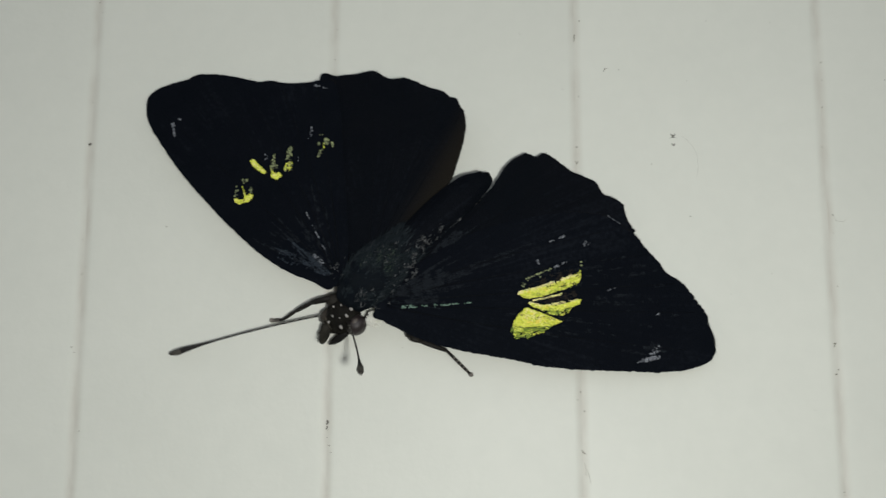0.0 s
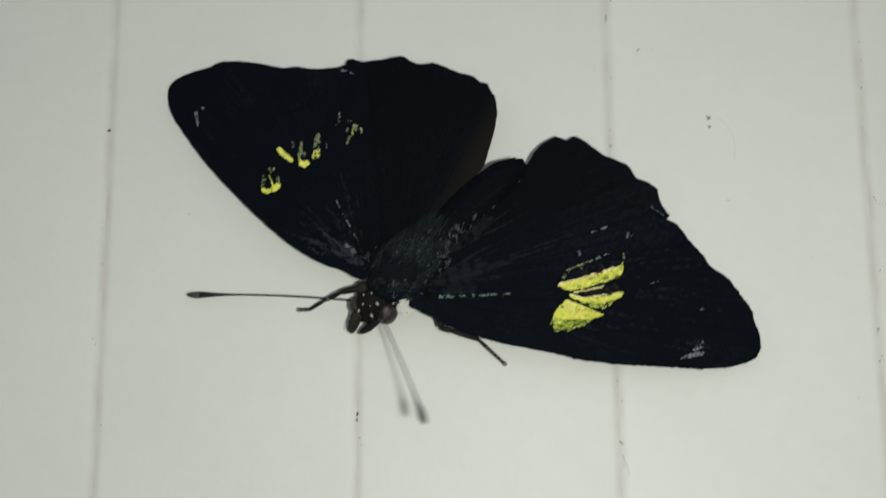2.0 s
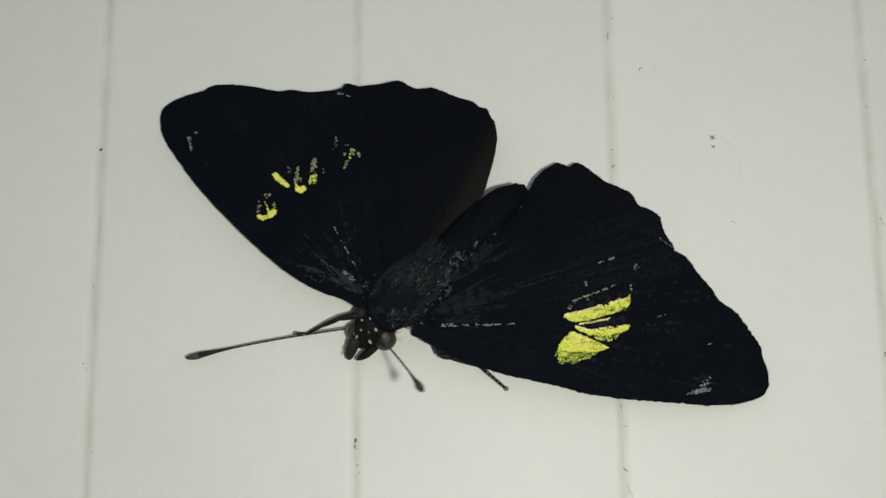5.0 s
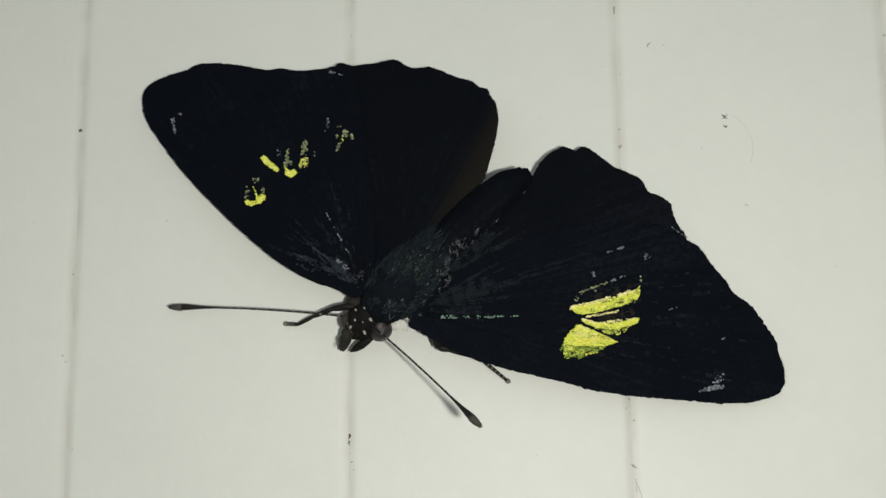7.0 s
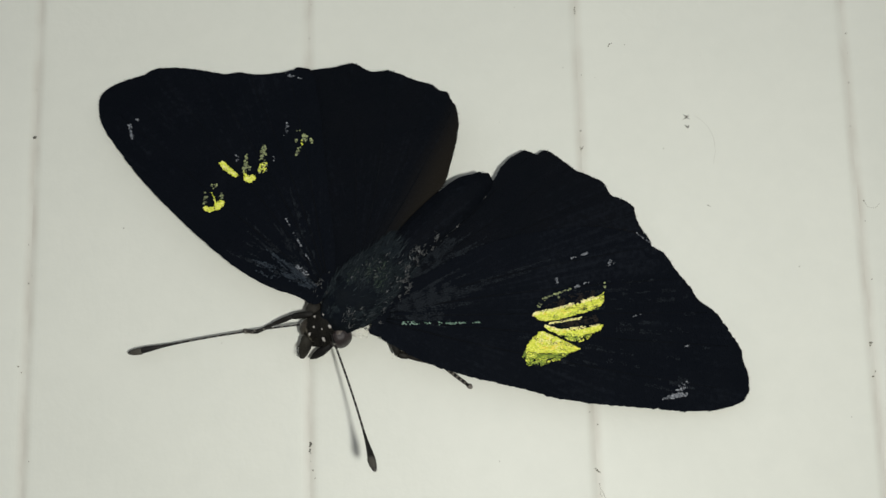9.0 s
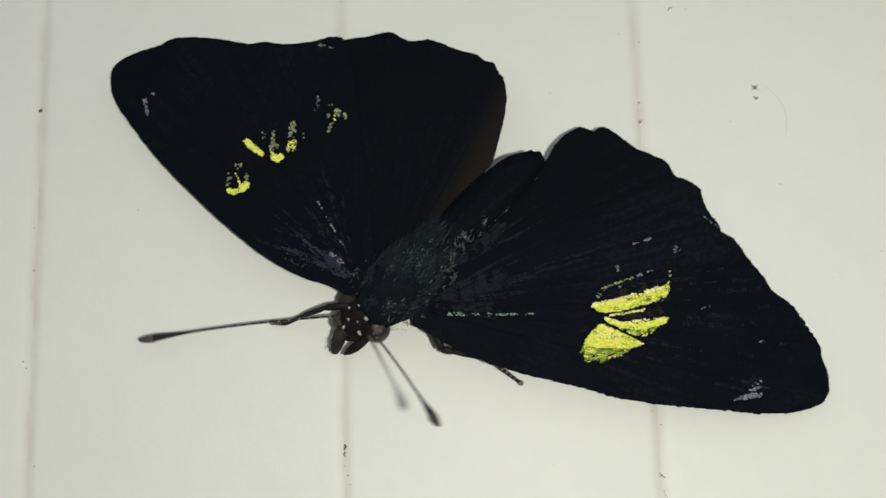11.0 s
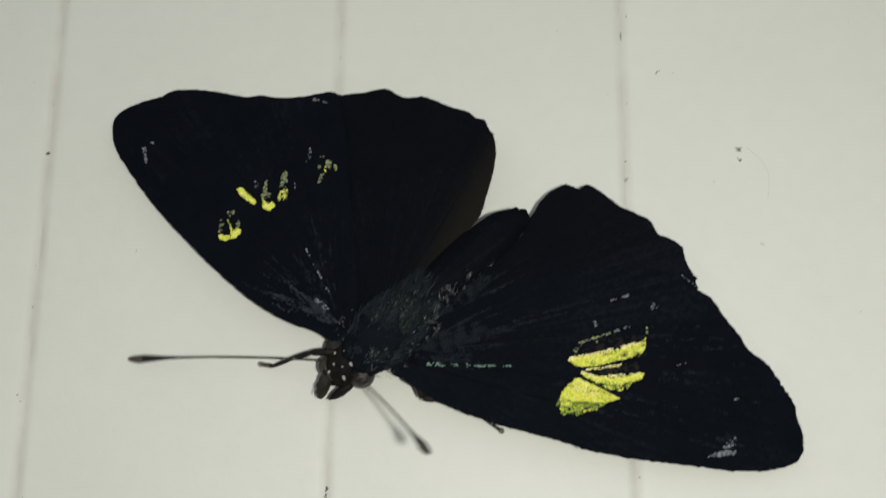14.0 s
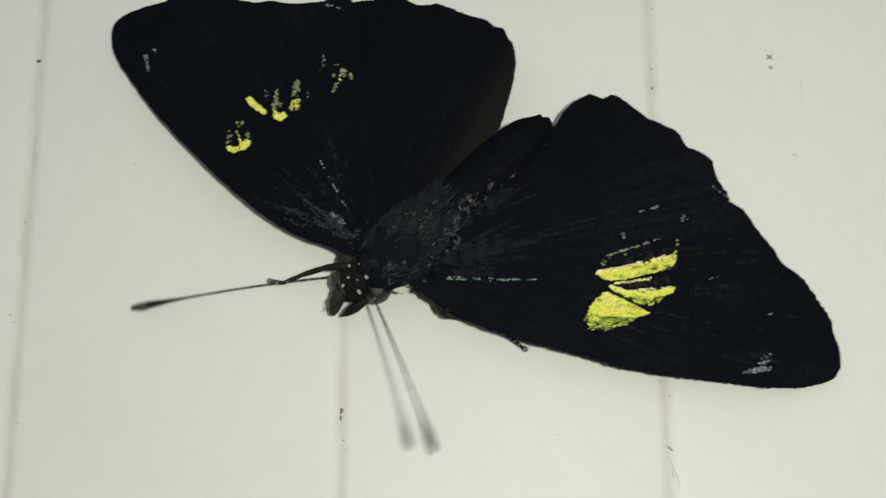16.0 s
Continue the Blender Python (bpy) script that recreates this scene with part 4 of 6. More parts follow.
def make_body():
    bm = bmesh.new()
    turn = math.degrees(math.atan2(AXIS[1], AXIS[0]))
    blob(bm, (-0.4, -0.4, 4.4), (4.3, 2.6, 2.3), turn, 28, 18, 0.14, 2)
    thorax = part("thorax", bm, BODY, butterfly, "black furry thorax", (0, 0, -0.9), smooth=True)
    bm = bmesh.new()
    pts, rad = [], []
    for i in range(15):
        t = i / 14
        p = Vector((0.6, 0.5)).lerp(Vector((9.9, 8.6)), t)
        pts.append(P(p[0], p[1], 2.75 - 1.7 * t * t))
        rad.append((1.95 * min(1, 0.55 + 3 * t) * max(0, 1 - t ** 7) ** 0.8 * (0.80 + 0.5 * t * (1 - t)) + 0.14 + 0.05 * math.sin(t * 44)) * MM)
    tube(bm, pts, rad, 20)
    abdomen = part("abdomen", bm, BODY, butterfly, "black tapering abdomen", smooth=True)
    lobe = [(1.2, 2.3), (4.1, 6.0), (7.6, 8.9), (9.5, 9.5), (10.25, 9.74), (10.55, 9.8), (10.8, 9.76), (10.92, 9.55), (11.14, 8.9), (10.75, 8.1), (9.2, 6.25), (6.4, 3.7), (3.0, 0.8)]
    bm = bmesh.new()
    rim = rounded(lobe, 8)
    edge_up = [bm.verts.new(P(u, v, lift(u, v) + 0.35)) for u, v in rim]
    edge_low = [bm.verts.new(P(u, v, lift(u, v) + 0.22)) for u, v in rim]
    ridge = [bm.verts.new(P(2.2 + 8.6 * k / 9, 1.6 + 7.6 * k / 9, lift(2.2 + 8.6 * k / 9, 1.6 + 7.6 * k / 9) + 0.85 - 0.03 * k)) for k in range(10)]
    for k in range(len(rim)):
        a, b = k, (k + 1) % len(rim)
        near = [min(range(10), key=lambda i: (ridge[i].co - edge_up[e].co).length) for e in (a, b)]
        bm.faces.new((edge_up[a], edge_up[b], ridge[near[1]]))
        if near[0] != near[1]:
            bm.faces.new((edge_up[a], ridge[near[1]], ridge[near[0]]))
        bm.faces.new((edge_low[a], edge_low[b], edge_up[b], edge_up[a]))
    part("hindwing_fold", bm, HIND_PLAIN, butterfly, "black fold of hindwing beside the abdomen", smooth=True)
    hairs("thorax_hair", FUR, [((-0.4, -0.4, 4.35), (4.2, 2.7, 2.25), (0.62, 0.58, 0.02), 2600), ((2.4, 2.2, 4.3), (2.4, 2.2, 1.5), (0.7, 0.65, -0.1), 900)], thorax, 31, "", 0.72, 0.05, 0.28)
    rng = random.Random(32)
    bm = bmesh.new()
    side = Vector((pts[-1] - pts[0])).cross(Vector((0, 1, 0))).normalized()
    for _ in range(2600):
        k = rng.random() * 12.9
        i, f = int(k), k - int(k)
        c, r = pts[i].lerp(pts[i + 1], f), rad[i] + (rad[i + 1] - rad[i]) * f
        a = rng.uniform(-1.5, 1.5)
        nrm = side * math.sin(a) + Vector((0, -1, 0)) * math.cos(a)
        along = (pts[i + 1] - pts[i]).normalized()
        p = c + nrm * r * 0.99
        d = (along + nrm * rng.uniform(0.05, 0.22) + side * rng.gauss(0, 0.12)) * rng.uniform(0.25, 0.6) * MM
        tube(bm, [p, p + d * 0.5 + nrm * 0.03 * MM, p + d], [0.045 * MM, 0.036 * MM, 0.01 * MM], 4)
    part("abdomen_hair", bm, BODY, abdomen)
    hairs("pale_hair", HAIR_PALE, [((2.0, -0.7, 4.9), (2.3, 1.2, 0.7), (0.5, 0.5, 0.1), 760), ((0.4, -3.0, 4.6), (1.2, 0.8, 0.6), (0.4, 0.3, 0.1), 130), ((4.2, 2.7, 5.2), (2.6, 1.1, 0.5), (0.4, 0.8, 0.05), 700),
                                   ((-0.9, -2.2, 6.0), (1.8, 1.2, 0.5), (0.5, 0.4, 0.1), 110),
                                   ((-3.7, 0.1, 5.0), (1.2, 0.9, 0.5), (0.3, 0.5, 0.1), 110), ((0.8, 0.6, 6.1), (3.2, 2.1, 0.5), (0.5, 0.5, 0.0), 150)],
          thorax, 33, "scattered grey hairs", 0.26, 0.036, 0.45, 0.5)
    hairs("fold_hair", HAIR_PALE, [((6.0, 3.6, 4.4), (1.5, 0.6, 0.3), (0.1, 0.8, 0.0), 60), ((7.6, 5.05, 4.1), (1.6, 0.32, 0.25), (0.1, 0.8, 0.0), 140), ((9.5, 6.85, 3.6), (1.7, 0.2, 0.25), (0.1, 0.8, 0.0), 170)],
          thorax, 39, "scattered pale hairs along the fold", 0.24, 0.034, 0.3, 0.38)
    # thorax sheen put in as green-coloured hairs
    hairs("green_hair", GREEN_HAIR, [((-0.2, -0.2, 5.7), (2.8, 1.8, 0.9), (0.55, 0.5, 0.0), 420)], thorax, 35, "hair coloured green for a faint sheen", 0.4, 0.05, 0.25)
    bm = bmesh.new()
    blob(bm, (-3.6, -3.7, 4.1), (1.75, 1.75, 1.5), turn, 20, 12, 0.2, 4)
    head = part("head", bm, HEAD, butterfly, "dark brown head with white dots", smooth=True)
    for c, r, m, label in (((-2.3, -4.55, 4.3), 1.08, EYE, "round grey-brown compound eye"), ((-4.95, -3.75, 4.0), 0.90, EYE_DARK, "dark mottled compound eye")):
        bm = bmesh.new()
        blob(bm, c, (r, r * 0.95, r), turn, 28, 18, 0.03)
        part("eye", bm, m, head, label, smooth=True)
        if m is EYE:
            # the eye's highlight, painted as a small paler patch
            bm = bmesh.new()
            blob(bm, (-2.3, -4.35, 5.3), (0.36, 0.27, 0.10), turn + 20, 12, 8, 0.3, 3)
            part("eye_glint", bm, EYE_HIGHLIGHT, head, "highlight on the eye, put in as a paler patch", smooth=True)
    for pts, wide, m, label in (
            ([(-5.0, -4.2, 4.0), (-5.2, -4.8, 3.9), (-5.42, -5.4, 3.5), (-5.62, -5.85, 3.2), (-5.76, -6.2, 3.0)], (0.42, 0.55, 0.50, 0.42, 0.22), PALP, "blunt olive-brown palp"),
            ([(-3.0, -5.05, 4.1), (-3.44, -5.42, 4.0), (-4.04, -5.82, 3.7), (-4.55, -6.1, 3.4), (-5.0, -6.34, 3.2)], (0.30, 0.36, 0.40, 0.30, 0.07), PALP_BLACK, "black pointed palp")):
        bm = bmesh.new()
        tube(bm, [P(*p) for p in pts], [w * MM for w in wide], 12)
        part("palp", bm, m, head, label, smooth=True)
        if m is PALP:
            hairs("palp_scale", PALP, [((-5.3, -5.1, 3.9), (1.0, 0.4, 0.3), (-0.25, -0.8, 0.0), 90)], head, 37, "", 0.4, 0.05, 0.2)
    bm = bmesh.new()
    tube(bm, [P(*p) for p in ((-5.22, -3.6, 4.75), (-5.08, -4.1, 4.8), (-4.86, -4.55, 4.7), (-4.62, -4.95, 4.4))], [w * MM for w in (0.06, 0.13, 0.14, 0.09)], 8)
    part("pale_crescent", bm, CHEEK, head, "pale buff line round the eye", smooth=True)
    bm = bmesh.new()
    blob(bm, (-4.5, -2.2, 4.3), (0.75, 0.7, 0.75), turn, 14, 10, 0.3, 8)
    part("collar", bm, CHEEK_DARK, head, "brown collar lobe", smooth=True)
    hairs("head_hair", HEAD, [((-3.6, -3.8, 4.3), (1.6, 1.5, 1.25), (-0.3, -0.5, 0.1), 420)], head, 38, "", 0.35, 0.045, 0.3)
    for u, v, r in ((-3.6, -2.8, 0.17), (-4.35, -2.95, 0.16), (-2.65, -3.15, 0.27), (-3.05, -3.85, 0.25), (-4.4, -3.85, 0.16), (-3.7, -4.05, 0.12), (-3.6, -4.9, 0.30), (-4.8, -4.4, 0.2)):
        h = 4.28 + 1.62 * math.sqrt(max(0.12, 1 - ((u + 3.6) ** 2 + (v + 3.7) ** 2) / 3.4))
        bm = bmesh.new()
        blob(bm, (u, v, h), (r * 0.72, r * 0.5, 0.12), turn + 30 * u, 8, 5, 0.7, u)
        part("white_dot", bm, DOT, head, "", smooth=True)
    bm = bmesh.new()
    blob(bm, (-0.55, -4.05, 4.3), (0.62, 0.9, 0.5), turn + 60, 16, 10, 0.25, 9)
    part("white_tuft", bm, WHITE, head, "white tuft of hair behind the eye", smooth=True)
    hairs("tuft_hair", WHITE, [((-0.5, -4.05, 4.4), (0.7, 0.85, 0.45), (0.3, 0.1, 0.0), 240)], head, 34, "", 0.22, 0.10, 0.12)
    return head


head = make_body()

def make_antenna(label, long, bow):
    """A thin jointed shaft along +x with a club at its end; its origin is the tip."""
    bm = bmesh.new()
    pts, rad = [], []
    n = 60
    for i in range(n + 1):
        t = i / n
        x = -long * (1 - t)
        club = math.exp(-((0.93 - t) / 0.10) ** 1.6) if t < 0.93 else math.exp(-((t - 0.93) / 0.075) ** 2)
        pts.append(Vector((x * MM, 0.10 * math.sin(t * math.pi) * MM, bow * math.sin(t * math.pi) * MM)))
        rad.append((0.080 + 0.008 * (i % 2) + 0.215 * club) * MM)
    tube(bm, pts, rad, 8)
    ob = part("antenna", bm, STALK, butterfly, label, smooth=True)
    bm = bmesh.new()
    tube(bm, [Vector((x * MM, 0, 0)) for x in (-1.15, -0.9, -0.5, -0.12, 0.12)], [r * MM for r in (0.305, 0.312, 0.29, 0.2, 0.06)], 10)
    part("club_tip", bm, CLUB_TIP, ob, "pale brown tip", smooth=True)
    for i in range(16):
        x = -long * (0.90 - 0.048 * i)
        t = 1 + x / long
        bm = bmesh.new()
        y, z = 0.10 * math.sin(t * math.pi), bow * math.sin(t * math.pi)
        tube(bm, [Vector(((x + k) * MM, y * MM, z * MM)) for k in (-0.07, 0.07)], [0.094 * MM] * 2, 8)
        part("pale_ring", bm, BAND, ob)
    return ob


def make_leg(points, widths, label):
    """A leg of stout and thin joints that ends in a pale foot."""
    ob = None
    for i in range(len(points) - 1):
        bm = bmesh.new()
        a, b = points[i], points[i + 1]
        steps = [a[k] + (b[k] - a[k]) * -0.04 for k in range(3)], [a[k] + (b[k] - a[k]) * 0.35 for k in range(3)], [a[k] + (b[k] - a[k]) * 0.8 for k in range(3)], b
        tube(bm, [P(*p) for p in steps], [widths[i] * MM * s for s in (0.8, 1.05, 0.95, 0.8)], 8)
        if ob is None:
            ob = part("leg", bm, LEG, butterfly, label, smooth=True)
        else:
            part("leg_joint", bm, LEG, ob, smooth=True)
    end = points[-1]
    bm = bmesh.new()
    blob(bm, end, (0.26, 0.24, 0.2), 0, 8, 6, 0.4)
    part("foot", bm, RING, ob, "pale clawed foot", smooth=True)
    a, b = points[-2], points[-1]
    for i in range(5):
        t = 0.3 + 0.13 * i
        bm = bmesh.new()
        tube(bm, [P(*(a[k] + (b[k] - a[k]) * (t + e) for k in range(3))) for e in (-0.02, 0.02)], [widths[-1] * 1.08 * MM] * 2, 8)
        part("pale_ring", bm, RING, ob)
    return ob


left_leg = make_leg([(2.1, -4.1, 3.0), (2.75, -6.1, 2.6), (3.6, -6.3, 2.5), (6.3, -6.95, 1.8), (8.85, -8.98, 0.22)], [0.36, 0.30, 0.25, 0.16], "bent brown leg with dotted foot")
right_leg = make_leg([(-4.6, -2.5, 3.6), (-6.4, -2.65, 3.0), (-8.2, -3.15, 1.8), (-9.8, -3.75, 0.7), (-10.95, -3.62, 0.22)], [0.30, 0.23, 0.18, 0.18], "bent brown leg with dotted foot")
right_antenna = make_antenna("black clubbed antenna with fine pale rings", 17.0, -0.25)
left_antenna = make_antenna("black clubbed antenna with fine pale rings", 15.0, 0.14)

make_ground()
make_wall()


# ---------------------------------------------------------------- marks on the wall
def speck(name, label, dots, seed, mat):
    """A crust of small dark grains on the paint, in millimetres from the butterfly's place."""
    bm = bmesh.new()
    for i, (u, v, r) in enumerate(dots):
        blob(bm, (u, v, 0.0), (r, r * 0.8, 0.05 + 0.2 * r), 40 * i, 8, 6, 0.7, seed + i)
    ob = mesh_object(name, bm, mat, True)
    ob.location = HOME
    return tagged(ob, label, "dirt speck", "specks on the wall")


def make_specks():
    for i, dots in enumerate((
            [(-30.35, 14.70, 0.16)],
            [(-5.22, -13.5, 0.09), (-5.18, -13.66, 0.12), (-5.27, -13.8, 0.08), (-5.24, -14.12, 0.09), (-5.3, -14.26, 0.07), (-5.2, -14.4, 0.05), (-5.25, -15.1, 0.04)],
            [(19.72, 26.1, 0.07), (19.70, 25.9, 0.08), (19.73, 25.7, 0.07), (19.70, 25.5, 0.06)],
            [(29.3, 15.40, 0.05), (29.4, 15.3, 0.08), (29.55, 15.2, 0.11), (29.7, 15.27, 0.06), (29.78, 15.38, 0.05), (29.36, 15.06, 0.05), (29.5, 15.08, 0.07), (29.68, 15.05, 0.06), (29.8, 15.0, 0.04), (29.28, 14.95, 0.03)],
            [(29.42, 14.4, 0.06), (29.5, 14.26, 0.08), (29.62, 14.2, 0.09), (29.7, 14.32, 0.07)],
            [(44.6, -6.0, 0.11), (44.55, -6.25, 0.08)],
            [(44.55, -9.0, 0.09)],
            [(22.8, 22.4, 0.09), (23.0, 22.5, 0.06), (22.7, 22.2, 0.07)],
            [(24.2, 22.3, 0.05)],
            [(19.62, 12.55, 0.06), (19.7, 12.38, 0.09), (19.8, 12.45, 0.07), (19.88, 12.6, 0.05)],
            [(19.6, -16.35, 0.06), (19.72, -16.5, 0.09), (19.85, -16.62, 0.07), (19.95, -16.66, 0.06)],
            [(45.2, 6.9, 0.07)],
            [(31.0, 6.8, 0.07), (31.2, 6.7, 0.05)],
            [(-22.0, 6.0, 0.06)])):
        speck("dirt_speck", "dark speck of dirt on the white boards", dots, 50 + 7 * i, DIRT if i in (0, 1, 3, 4) else FAINT)
    rng = random.Random(8)
    dots = []
    for g in range(-3, 5):
        x = -5.24 + 25 * g
        for _ in range(20):
            dots.append((x + rng.gauss(0, 0.28), rng.uniform(-45, 60), rng.uniform(0.03, 0.085)))
    for _ in range(70):
        dots.append((rng.uniform(-60, 80), rng.uniform(-45, 60), rng.uniform(0.02, 0.05)))
    ob = speck("grime", "fine grains of dirt in the board joints", dots, 400, FAINT)
    tagged(ob, category="dirt", kind="stuff")
    for k, (pts, w) in enumerate((([(30.3, 15.3), (30.9, 14.85), (31.5, 14.15), (31.95, 13.1), (32.0, 11.9), (31.75, 10.8)], 0.006), ([(45.2, 6.9), (45.5, 6.3), (46.2, 6.2), (46.6, 6.6)], 0.012), ([(19.85, -17.6), (19.95, -18.1), (20.15, -18.4), (20.3, -18.9), (20.42, -19.5)], 0.016), ([(19.95, -18.3), (19.9, -18.6), (20.1, -18.75)], 0.016))):
        bm = bmesh.new()
        tube(bm, [P(u, v, 0.02) for u, v in pts], [w * MM] * len(pts), 5)
        ob = mesh_object("hair_strand", bm, FAINT)
        ob.location = HOME
        tagged(ob, "thin curled fibre stuck to the white boards", "fibre", "fibres on the wall")


make_specks()


# ---------------------------------------------------------------- what moves
def aimed(u, v, h, turn, tilt):
    """A pose at a place, in millimetres, with +x turned in the wall's plane and tilted off the wall."""
    return Matrix.Translation(P(u, v, h)) @ Matrix.Rotation(-radians(turn), 4, "Y") @ Matrix.Rotation(-radians(tilt), 4, "Z")


